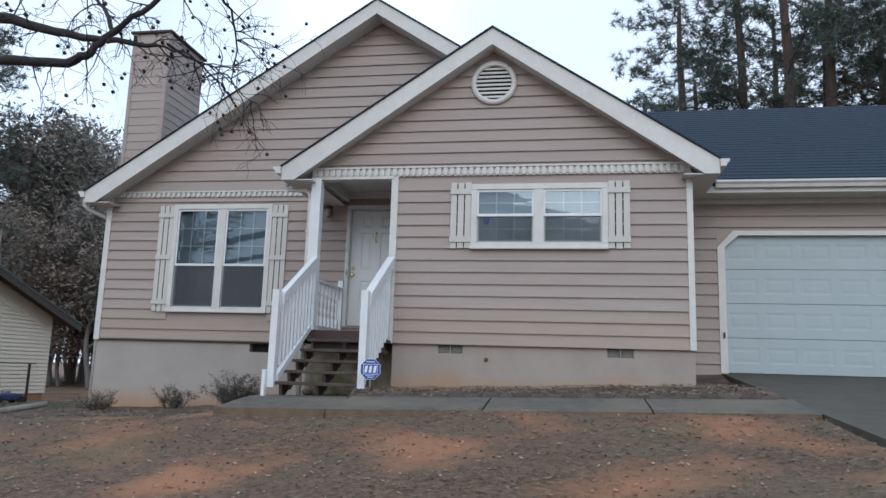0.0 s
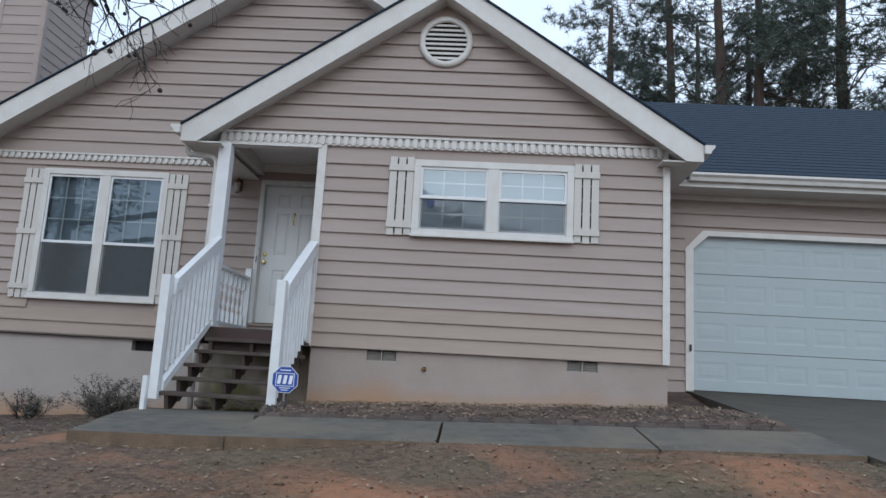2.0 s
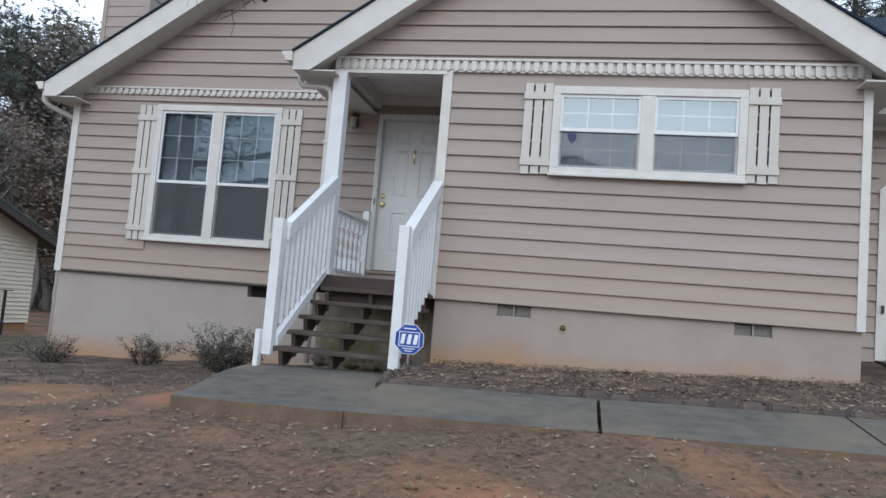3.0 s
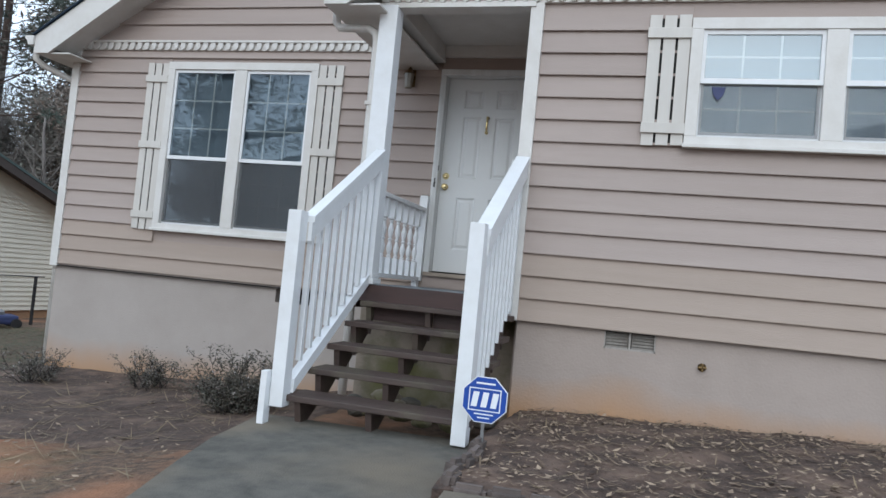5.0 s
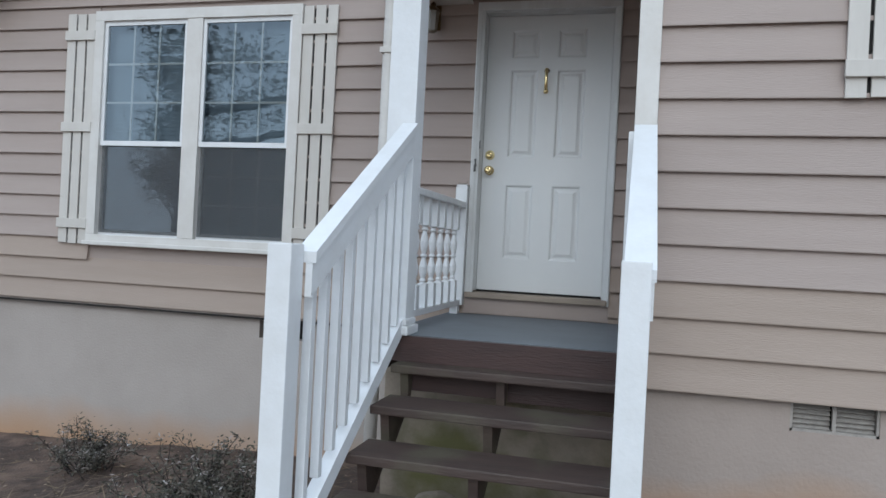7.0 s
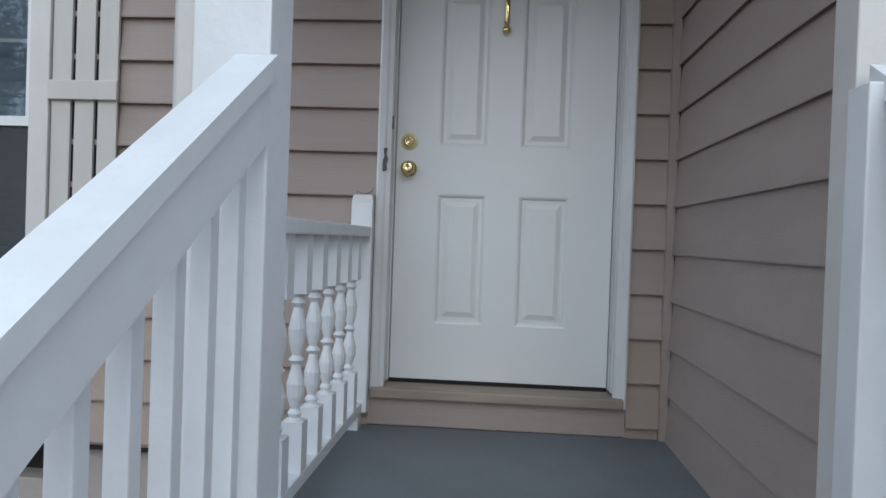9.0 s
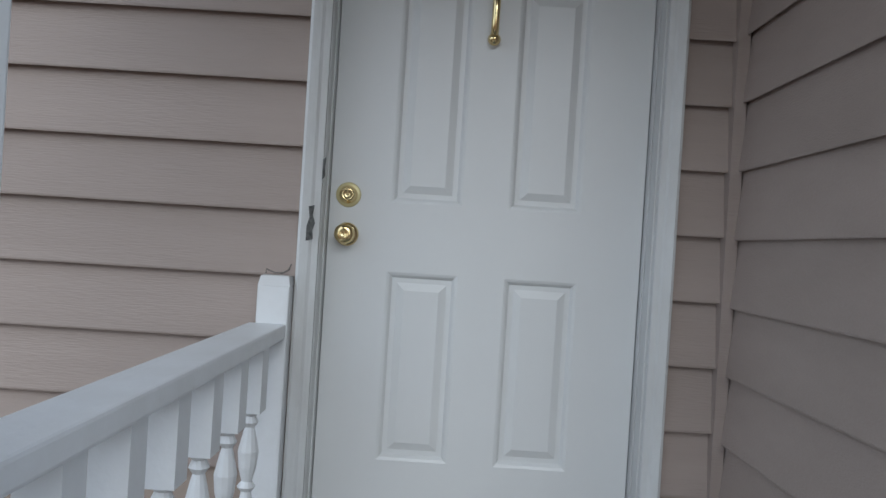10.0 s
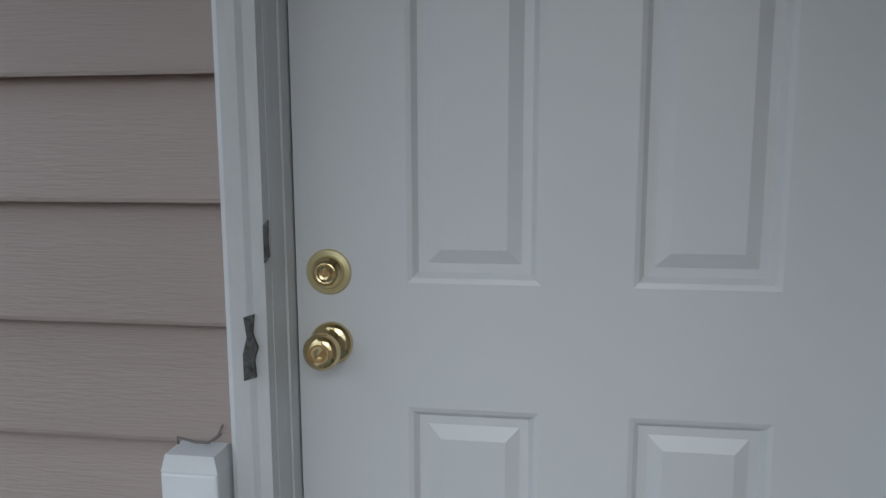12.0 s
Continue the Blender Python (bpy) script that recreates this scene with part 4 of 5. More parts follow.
part("side_beam", boxes((-0.17, -0.03, -1.495, -0.112, 2.33, 2.498)), trim_white, pb)
part("back_beam", boxes((-0.028, 1.12, -0.165, -0.112, 2.385, 2.498)), trim_white, pb)

post = thing("porch_post", "square white porch post with a moulded base", "post", -0.088, -1.605, 0)
part("shaft", boxes((-0.078, 0.078, -0.075, 0.075, 0.0, 2.33), bevel=0.006), rail_white, post)
part("base_mould", boxes((-0.10, 0.10, -0.10, 0.10, 0.0, 0.05), bevel=0.012), rail_white, post)
part("base_mould", boxes((-0.088, 0.088, -0.088, 0.088, 0.05, 0.085), bevel=0.012), rail_white, post)

# lantern on the wall
lt = thing("wall_lantern", "tarnished brass wall lantern beside the door", "wall lamp", -0.38, -0.11, 2.16)
part("back_plate", boxes((-0.04, 0.04, -0.015, 0.0, -0.09, 0.09), bevel=0.006), brass_old, lt)
pipe("arm", ((0, -0.01, 0.05), (0, -0.05, 0.10), (0, -0.09, 0.09), (0, -0.10, 0.06)), 0.008, brass_old, lt)
part("lantern_body", lathe([(0.028, -0.13), (0.04, -0.12), (0.055, 0.02), (0.02, 0.06)], 8), lamp_glass, lt).location = (0, -0.10, 0)
part("cap", lathe([(0.065, 0.02), (0.02, 0.065), (0.012, 0.08)], 8), brass_old, lt).location = (0, -0.10, 0)

# stairs
st = thing("staircase", "weathered brown open-riser wooden porch stairs", "stairs")
TREADS = [(-1.80, -0.137), (-2.08, -0.290), (-2.36, -0.448), (-2.64, -0.600), (-2.92, -0.752)]
for i, (ty, tz) in enumerate(TREADS):
    part("tread", boxes((-0.04 if i < 4 else -0.055, 1.19, ty, ty + (0.29 if i else 0.155), tz - 0.042, tz), bevel=0.007), stair_brown, st)
for x in (0.002, 0.50, 1.08):
    bm = bmesh.new()
    for i, (ty, tz) in enumerate(TREADS):
        foot = max(tz - 0.265, -0.985)
        outline = [(ty + 0.035, tz - 0.044), (ty + (0.265 if i else 0.12), tz - 0.044), (ty + (0.30 if i else 0.12), tz - 0.105), (ty + 0.085, foot)]
        lo = [bm.verts.new((x, p, q)) for p, q in outline]
        hi = [bm.verts.new((x + 0.042, p, q)) for p, q in outline]
        bm.faces.new(lo)
        bm.faces.new(hi[::-1])
        for k in range(4):
            bm.faces.new((lo[k], hi[k], hi[(k + 1) % 4], lo[(k + 1) % 4]))
    part("stringer", bm, stair_brown, st)


# wall added under the porch; its dark olive colour carries moss and crawl-space shade
moss = material("mossy_shade_darkened_block", (0.27, 0.225, 0.18), 0.9, (0.16, 0.135, 0.095), 4, 1.0, 0.5, 50, third=(0.115, 0.11, 0.045), third_scale=2.0)
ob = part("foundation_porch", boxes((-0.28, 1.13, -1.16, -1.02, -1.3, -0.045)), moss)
tagged(ob, "moss-stained block wall, coloured darker for the shade under the porch", "foundation", kind="structure")
random.seed(71)
for i in range(16):
    bm = bmesh.new()
    bmesh.ops.create_icosphere(bm, subdivisions=2, radius=random.uniform(0.06, 0.13))
    for vert in bm.verts:
        vert.co *= 1 + 0.3 * noise.noise(vert.co * 9 + Vector((i * 5, 0, 0)))
        vert.co.z *= 0.55
    rub = part("rubble_stone", bm, moss if i % 3 else concrete)
    rub.location = (0.02 + 0.07 * i, random.uniform(-2.5, -1.5), -0.91)
    tagged(rub, "broken mossy concrete chunk under the stairs", "rubble", group="rubble under the stairs")


def square_baluster(parent, x, y, z0, z1, w=0.036):
    return part("baluster", boxes((x - w / 2, x + w / 2, y - w / 2, y + w / 2, z0, z1), bevel=0.003), rail_white, parent)


def rail_at(y):
    """Height of the underside of the sloped hand rail."""
    return 0.375 + (y + 2.87) * (1.06 - 0.375) / (2.87 - 1.70)


for side, x in (("left", -0.128), ("right", 1.143)):
    r = thing("stair_railing", "white painted wooden stair railing with square balusters", "railing", group="stair railings")
    nx0, nx1 = (-0.134, -0.040) if side == "left" else (1.093, 1.188)
    part("newel", boxes((nx0, nx1, -2.975, -2.87, -0.83 if side == "left" else -0.90, 0.455), bevel=0.005), rail_white, r)
    if side == "left":
        part("newel_foot", boxes((nx0 - 0.047, nx0 - 0.002, -3.03, -2.95, -0.97, -0.60), bevel=0.004), rail_white, r)
    rx0, rx1 = (-0.074, 0.008) if side == "left" else (1.100, 1.205)
    ry = -2.868
    bx = -0.052 if side == "left" else 1.152
    part("hand_rail", prism([(ry, rail_at(ry) + 0.01), (-1.69, 1.065), (-1.69, 1.107), (ry, rail_at(ry) + 0.052)], "x", rx0, rx1), rail_white, r)
    part("apron", prism([(ry, rail_at(ry) - 0.115), (-1.69, 1.06 - 0.12), (-1.69, 1.063), (ry, rail_at(ry) + 0.008)], "x", bx + 0.02, bx + 0.047), rail_white, r)
    if side == "left":
        part("bottom_rail", prism([(-2.868, -0.745), (-1.69, -0.005), (-1.69, 0.085), (-2.868, -0.655)], "x", -0.082, -0.022), rail_white, r)
    else:
        part("end_post", boxes((1.075, 1.165, -1.745, -1.665, -0.12, 1.065), bevel=0.004), rail_white, r)
    n = 9
    for i in range(n):
        y = -2.77 + i * 1.03 / (n - 1)
        bottom = -0.60 + (y + 2.87) * 0.575 if side == "left" else -0.76 + (y + 2.87) * 0.585
        square_baluster(r, bx, y, bottom, rail_at(y) + 0.0)

# porch side railing with turned balusters
r = thing("porch_railing", "white porch railing with turned spindles", "railing")
part("end_post", boxes((-0.148, -0.062, -0.172, -0.114, 0.06, 0.905), bevel=0.005), rail_white, r)
part("end_post_cap", prism([(-0.148, 0.905), (-0.062, 0.905), (-0.066, 0.932), (-0.14, 0.932)], "y", -0.170, -0.114), rail_white, r)
part("top_rail", boxes((-0.165, -0.065, -1.52, -0.173, 0.765, 0.805), bevel=0.006), rail_white, r)
part("bottom_rail", boxes((-0.150, -0.080, -1.52, -0.116, 0.06, 0.10), bevel=0.005), rail_white, r)
part("block_foot", boxes((-0.14, -0.085, -0.22, -0.15, 0.0, 0.059)), rail_white, r)
TURN_P = [(0.030, 0.24), (0.015, 0.25), (0.021, 0.262), (0.013, 0.275), (0.024, 0.31), (0.026, 0.345), (0.015, 0.385), (0.013, 0.40), (0.023, 0.412), (0.013, 0.425), (0.022, 0.46), (0.026, 0.50), (0.016, 0.545), (0.012, 0.56), (0.021, 0.573), (0.014, 0.588), (0.026, 0.60)]
bm = lathe(TURN_P, 12)
box(bm, -0.030, 0.030, -0.030, 0.030, 0.10, 0.241)
box(bm, -0.030, 0.030, -0.030, 0.030, 0.599, 0.765)
spindle = mesh_of("turned_spindle", bm, rail_white)
for i in range(7):
    s = part("turned_spindle", spindle, rail_white, r)
    s.location = (-0.112, -0.30 - i * 0.187, 0)

# dry vine caught on the railing post
vn = thing("dry_vine", "wisp of dry brown vine on the white railing post", "twig", -0.105, -0.14, 0.934)
pipe("stem", ((-0.03, 0.0, 0.002), (-0.028, -0.006, 0.014), (-0.005, 0.004, 0.004), (0.018, 0.0, 0.006), (0.034, 0.006, 0.018)), 0.0022, bark, vn, 5)
pipe("stem", ((0.01, 0.006, 0.002), (0.028, 0.002, 0.012), (0.036, 0.01, 0.03)), 0.0018, bark, vn, 5)

# yard sign
sg = thing("yard_sign", "blue octagonal security yard sign with a white frame on a stake", "sign", 1.337, -3.24, -0.56)
octo = [(0.138 * math.cos(radians(22.5 + 45 * i)), 0.138 * math.sin(radians(22.5 + 45 * i))) for i in range(8)]
inner = [(p[0] * 0.96, p[1] * 0.96) for p in octo]
part("plate", prism(octo, "y", -0.004, 0.0), sign_white, sg)
part("face", prism(inner, "y", -0.006, -0.0042), sign_blue, sg)
part("frame_print", boxes((-0.092, 0.092, -0.0072, -0.0062, 0.058, 0.064), (-0.092, 0.092, -0.0072, -0.0062, -0.064, -0.058), (-0.092, -0.086, -0.0072, -0.0062, -0.058, 0.058), (0.086, 0.092, -0.0072, -0.0062, -0.058, 0.058)), sign_white, sg)
for x in (-0.078, -0.022, 0.034):
    part("emblem_block", prism([(x, -0.042), (x + 0.034, -0.042), (x + 0.046, 0.042), (x + 0.012, 0.042)], "y", -0.0072, -0.0062), sign_white, sg)
part("lettering_bar", boxes((-0.055, 0.055, -0.0072, -0.0062, 0.086, 0.096)), sign_white, sg)
part("lettering_bar", boxes((-0.055, 0.055, -0.0072, -0.0062, -0.084, -0.077)), sign_white, sg)
part("lettering_bar", boxes((-0.035, 0.035, -0.0072, -0.0062, -0.104, -0.097)), sign_white, sg)
part("stake", boxes((-0.009, 0.009, 0.001, 0.012, -0.42, 0.03)), grey_metal, sg)

# edging stones between bed and walk
bm = bmesh.new()
vs = box(bm, -0.085, 0.085, -0.035, 0.035, -0.06, 0.035)
bmesh.ops.bevel(bm, geom=bm.edges[:], offset=0.022, segments=2, affect="EDGES")
stone = mesh_of("edging_stone", bm, edging)
row = thing("bed_edging", "low row of dark scalloped edging stones beside the walk", "edging", group="")
x = 1.45
while x < 5.95:
    s = part("edging_stone", stone, edging, row)
    s.location = (x, WALK_BACK + 0.05 + random.uniform(-0.012, 0.012), bed_z(x, WALK_BACK) + random.uniform(-0.005, 0.018))
    s.rotation_euler = (random.uniform(-0.1, 0.1), random.uniform(-0.12, 0.12), random.uniform(-0.15, 0.15))
    x += random.uniform(0.165, 0.20)
for i in range(5):
    s = part("edging_stone", stone, edging, row)
    y = WALK_BACK + 0.14 + i * 0.16
    s.location = (1.33 + random.uniform(-0.02, 0.02), y, bed_z(1.3, y) + 0.02)
    s.rotation_euler = (0.1, random.uniform(-0.2, 0.2), math.pi / 2)
# eroded concrete strip beside the landing and a clay face under the walk
ob = part("clay_edge", boxes((0.25, 6.0, -4.86, -4.6, -1.3, -1.05)), concrete_edge)
tagged(ob, "clay-stained rough concrete footing under the walk edge", "footing", kind="structure")


# ---- plants ----
def branch_tree(v, f, start, way, length, radius, depth, spread=0.6, rise=0.08, sides=6, tips=None, kids=(3, 5)):
    """A limb that bends, tapers and forks."""
    pts, radii = [start.copy()], [radius]
    p, d = start.copy(), way.normalized()
    n = max(3, int(length / (0.35 if length > 1 else 0.12)))
    n = min(n, 9)
    for i in range(n):
        d = (d + Vector((random.gauss(0, 0.13), random.gauss(0, 0.13), random.gauss(rise, 0.1)))).normalized()
        p = p + d * length / n
        pts.append(p.copy())
        radii.append(max(radius * (1 - 0.75 * (i + 1) / n), 0.0022))
    tube_rows(v, f, pts, radii, sides if radius > 0.03 else (4 if radius > 0.008 else 3))
    if tips is not None:
        tips += pts[len(pts) // 2:]
    if depth > 0:
        for k in range(random.randint(*kids)):
            i = random.randint(max(1, n // 3), n)
            side = Vector((random.gauss(0, 1), random.gauss(0, 1), random.gauss(0.15, 0.8))).normalized()
            w = (pts[i] - pts[i - 1]).normalized() + side * spread
            branch_tree(v, f, pts[i], w, length * random.uniform(0.4, 0.65), max(radii[i] * 0.62, 0.0025), depth - 1, spread, rise, sides, tips, kids)


def leaf_cards(verts, faces, centre, count, radius, size, flat=0.5):
    """A loose clump of small bent leaves."""
    for i in range(count):
        c = centre + Vector((random.gauss(0, radius), random.gauss(0, radius), random.gauss(0, radius * 0.7)))
        a = Vector((random.gauss(0, 1), random.gauss(0, 1), random.gauss(0, flat))).normalized()
        b = a.cross(Vector((random.gauss(0, 1), random.gauss(0, 1), random.gauss(0, 1)))).normalized()
        s = size * random.uniform(0.6, 1.3)
        k = len(verts)
        verts += [c - a * s, c + b * s * 0.32, c + a * s, c - b * s * 0.32]
        faces.append((k, k + 1, k + 2, k + 3))


def needle_tuft(verts, faces, c, n, size):
    for i in range(n):
        a = Vector((random.gauss(0, 1), random.gauss(0, 1), random.gauss(0.25, 0.8))).normalized()
        b = a.cross(Vector((random.gauss(0, 1), random.gauss(0, 1), random.gauss(0, 1)))).normalized() * size * 0.05
        k = len(verts)
        e = c + a * size * random.uniform(0.7, 1.2)
        verts += [c - b, c + b, e]
        faces.append((k, k + 1, k + 2))


def pine(height, first, label, seed, limbs=34, tuft=24, lean=0.0):
    random.seed(seed)
    t = thing("pine_tree", label, "tree", group="pines behind the house")
    v, f = [], []
    pts = [Vector((lean * (i / 12) ** 2 * height * 0.1 + 0.05 * math.sin(i), 0.05 * math.cos(i * 1.3), height * i / 12)) for i in range(13)]
    tube_rows(v, f, pts, [0.34 * (1 - 0.8 * i / 12) + 0.02 for i in range(13)], 9)
    nv, nf = [], []
    for i in range(limbs):
        k = first + (1 - first) * (i / limbs) ** 0.8
        base = Vector((0, 0, height * k))
        a = random.uniform(0, 2 * math.pi)
        ln_ = (1 - k) * height * 0.24 + random.uniform(0.6, 2.2)
        tips = []
        branch_tree(v, f, base, Vector((math.cos(a), math.sin(a), random.uniform(-0.15, 0.35))), ln_, 0.055 * (1.25 - k), 2, 0.7, 0.03, 5, tips, (2, 4))
        for c in tips:
            if random.random() < 0.5:
                for j in range(2):
                    needle_tuft(nv, nf, c + Vector((random.gauss(0, 0.18), random.gauss(0, 0.18), random.gauss(0.05, 0.12))), tuft * 3 // 4, 0.30)
    listed("trunk", v, f, pine_bark, t)
    listed("crown", nv, nf, needle, t, False)
    return t


def bare_tree(height, label, seed, depth=4, leaves=0, leaf=None, group="bare winter trees", kids=(3, 5)):
    random.seed(seed)
    t = thing("bare_tree" if not leaves else "winter_tree", label, "tree", group=group)
    v, f, tips = [], [], []
    pts = [Vector((0.12 * math.sin(i * 0.9 + seed), 0.12 * math.cos(i * 1.1), height * 0.75 * i / 9)) for i in range(10)]
    tube_rows(v, f, pts, [height * 0.014 * (1 - 0.8 * i / 9) + 0.015 for i in range(10)], 8)
    for i in range(16):
        k = random.uniform(0.25, 0.98)
        a = i * 2.4
        branch_tree(v, f, Vector((0, 0, height * 0.75 * k)), Vector((math.cos(a), math.sin(a), random.uniform(0.5, 1.3))), height * random.uniform(0.16, 0.3), height * 0.006 * (1.2 - k), depth - 1, 0.65, 0.1, 5, tips, kids)
    listed("trunk", v, f, bark, t)
    if leaves:
        lv, lf = [], []
        for c in tips:
            if random.random() < leaves:
                leaf_cards(lv, lf, c, 7, 0.28, 0.11)
        listed("crown", lv, lf, leaf, t, False)
    return t


PINE_A = pine(17, 0.30, "tall dark green pine behind the garage", 11)
PINE_A.location = (8.6, 20.0, -1.0)
PINE_B = pine(20, 0.42, "tall thin pine with a bare lower trunk", 12, 28)
PINE_B.location = (11.0, 19.5, -1.0)
random.seed(21)
for i, (x, y, s) in enumerate(((11.6, 15.0, 0.95), (13.6, 16.5, 1.05), (17.5, 18, 1.1), (15.2, 22, 1.0), (20, 23, 1.1), (23, 19, 1), (18, 14, 1.0), (9.9, 24.5, 0.9), (14.4, 27, 1.0), (16.4, 19, 0.9))):
    copy_thing((PINE_A, PINE_B)[(i + 1) % 2], pose(x, y, -1.0, 0, 0, random.uniform(0, 360)) @ Matrix.Scale(s, 4))
WOOD = bare_tree(8.0, "rust-brown leafy undergrowth tree at the wood's edge", 31, 4, 0.45, rust_leaf, "woodland trees")
WOOD.location = (-12.5, 21, -2)
WOOD2 = bare_tree(12.0, "bare grey woodland tree", 32, 4, 0, None, "woodland trees")
WOOD2.location = (-16, 24, -2)
WOOD3 = bare_tree(9.0, "olive-brown woodland tree with clinging leaves", 33, 4, 0.4, wood_leaf, "woodland trees")
WOOD3.location = (-19, 20, -2)
random.seed(22)
made = 0
while made < 110:
    y = random.uniform(15, 42)
    x = 3.8 - random.uniform(0.5, 1.5) * (y + 12.2)
    if x > -9 or (-23 < x < -10 and y < 13):
        continue
    copy_thing((WOOD, WOOD2, WOOD3, WOOD2)[made % 4], pose(x, y, -2.2, 0, 0, random.uniform(0, 360)) @ Matrix.Scale(random.uniform(0.8, 1.15), 4))
    made += 1
for x, y, s in ((-24, 16, 0.85), (-28, 20, 0.95), (-31, 15, 0.9), (-22, 23, 0.6), (-35, 22, 1.0), (-27, 27, 0.65), (-34, 12, 0.9), (-29, 9, 0.8)):
    copy_thing(PINE_B, pose(x, y, -2.2, 0, 0, x * 37) @ Matrix.Scale(s, 4))
for x, y, s in ((-17, 33, 0.55), (-27, 32, 0.6)):
    copy_thing(PINE_B, pose(x, y, -2, 0, 0, x * 31) @ Matrix.Scale(s, 4))
for i, (x, y, s) in enumerate(((14, 24, 0.9), (19, 27, 0.9), (8, 28, 0.8), (24, 25, 0.9), (22, 21, 0.85), (17, 20, 0.8), (10.5, 22, 0.8), (12.5, 26, 0.85))):
    copy_thing((WOOD, WOOD2, WOOD3)[i % 3], pose(x, y, -1, 0, 0, i * 71) @ Matrix.Scale(s, 4))
# trees across the street, behind the walker
for i, (x, y, s) in enumerate(((-11, -25, 1.1), (-3, -58, 1.2), (4, -54, 1.0), (11, -60, 1.2), (-17, -56, 1.1), (20, -52, 1.1), (-26, -55, 1.0), (29, -58, 1.1), (-38, -60, 1.2), (9, -34, 0.9), (-15, -19, 1.15), (-21, -27, 1.2), (1.0, -40, 1.1))):
    copy_thing((WOOD2, WOOD3, WOOD2)[i % 3], pose(x, y, -2.6, 0, 0, i * 53) @ Matrix.Scale(s, 4))

for i, (x, y, s) in enumerate(((-21, 25, 1.4), (-18.5, 28, 1.35), (-24, 27, 1.45), (-20.5, 31, 1.5), (-16.5, 30, 1.2))):
    copy_thing(WOOD2, pose(x, y, -2.2, 0, 0, i * 77) @ Matrix.Scale(s, 4))
for i, (x, y, s) in enumerate(((-19.5, 23, 1.15), (-22.5, 29, 1.35))):
    copy_thing(WOOD, pose(x, y, -2.2, 0, 0, i * 97) @ Matrix.Scale(s, 4))
for i, (x, y, s) in enumerate(((-22, 21, 1.5), (-23.5, 23, 1.65), (-25, 22, 1.6), (-26.5, 26, 1.8), (-24, 28, 1.75))):
    copy_thing((WOOD3, WOOD)[i % 2], pose(x, y, -2.2, 0, 0, i * 61) @ Matrix.Scale(s, 4))
for x, y, s in ((0.5, -48, 0.7), (17, -44, 0.7)):
    copy_thing(PINE_B, pose(x, y, -2.6, 0, 0, x * 41) @ Matrix.Scale(s, 4))

# overhanging sweetgum beside the yard
random.seed(41)
gum = thing("sweetgum_tree", "bare sweetgum branches hung with dark spiky seed balls", "tree", -6.6, -6.4, -1.7)
v, f, tips = [], [], []
off = Vector((6.6, 6.4, 1.7))
tube_rows(v, f, [Vector((0, 0, 0)), Vector((0.05, 0, 1.5)), Vector((0, 0.1, 3)), Vector((0.1, 0.1, 4.6)), Vector((0.0, 0.2, 6.5)), Vector((0.1, 0.1, 8.5))], [0.24, 0.2, 0.17, 0.14, 0.1, 0.04], 10)


def limb(points, r0, r1):
    pts = [Vector(p) + off for p in points]
    fine, k = [], len(pts)
    for i in range(k - 1):
        for s in range(4):
            q = pts[i].lerp(pts[i + 1], s / 4)
            if s:
                q += Vector((random.gauss(0, 0.012), random.gauss(0, 0.012), random.gauss(0, 0.012)))
            fine.append(q)
    fine.append(pts[-1])
    m = len(fine)
    tube_rows(v, f, fine, [r0 + (r1 - r0) * i / (m - 1) for i in range(m)], 8)
    return fine


def crooked(p, d, length, r, depth):
    """A kinked, drooping twig that forks."""
    pts, radii = [p.copy()], [r]
    d = d.normalized()
    n = max(4, int(length / 0.07))
    for i in range(n):
        d = (d + Vector((random.gauss(0, 0.24), random.gauss(0, 0.24), random.gauss(-0.05, 0.24)))).normalized()
        p = p + d * length / n
        pts.append(p.copy())
        radii.append(max(r * (1 - 0.7 * (i + 1) / n), 0.0024))
    tube_rows(v, f, pts, radii, 5 if r > 0.008 else 4)
    if depth < 2:
        tips.append(pts[-1])
    if depth:
        for k in range(random.randint(2, 3)):
            i = random.randint(n // 3, n)
            w = (pts[i] - pts[i - 1]).normalized() + Vector((random.gauss(0, 0.7), random.gauss(0, 0.7), random.gauss(-0.1, 0.7)))
            crooked(pts[i], w, length * random.uniform(0.4, 0.75), max(radii[i] * 0.7, 0.003), depth - 1)


L1 = limb(((-6.6, -6.4, 2.6), (-4.0, -6.1, 2.95), (-2.05, -6.0, 2.91), (-1.38, -6.0, 2.72), (-0.80, -6.0, 2.60), (-0.30, -5.9, 2.57)), 0.085, 0.02)
L1B = limb(((-0.30, -5.9, 2.57), (-0.02, -5.75, 2.52), (0.25, -5.6, 2.38), (0.42, -5.2, 2.22)), 0.013, 0.005)
L2 = limb(((-6.6, -6.4, 2.0), (-4.0, -6.1, 2.35), (-1.985, -6.0, 2.44), (-1.20, -6.0, 2.37), (-0.95, -6.0, 2.47), (-0.72, -6.0, 2.68), (-0.34, -6.0, 2.94), (0.1, -5.9, 3.3)), 0.066, 0.02)
L3 = limb(((-0.72, -6.0, 2.68), (-0.9, -5.9, 2.95), (-1.2, -5.8, 3.25), (-1.8, -5.8, 3.6)), 0.026, 0.012)
L4 = limb(((-0.18, -5.9, 2.57), (-0.3, -5.0, 2.75), (-0.45, -4.2, 2.85), (-0.5, -3.7, 2.75)), 0.016, 0.006)
L5 = limb(((0.1, -5.9, 3.3), (0.0, -5.0, 3.4), (-0.3, -4.2, 3.3), (-0.6, -3.7, 3.05)), 0.018, 0.006)
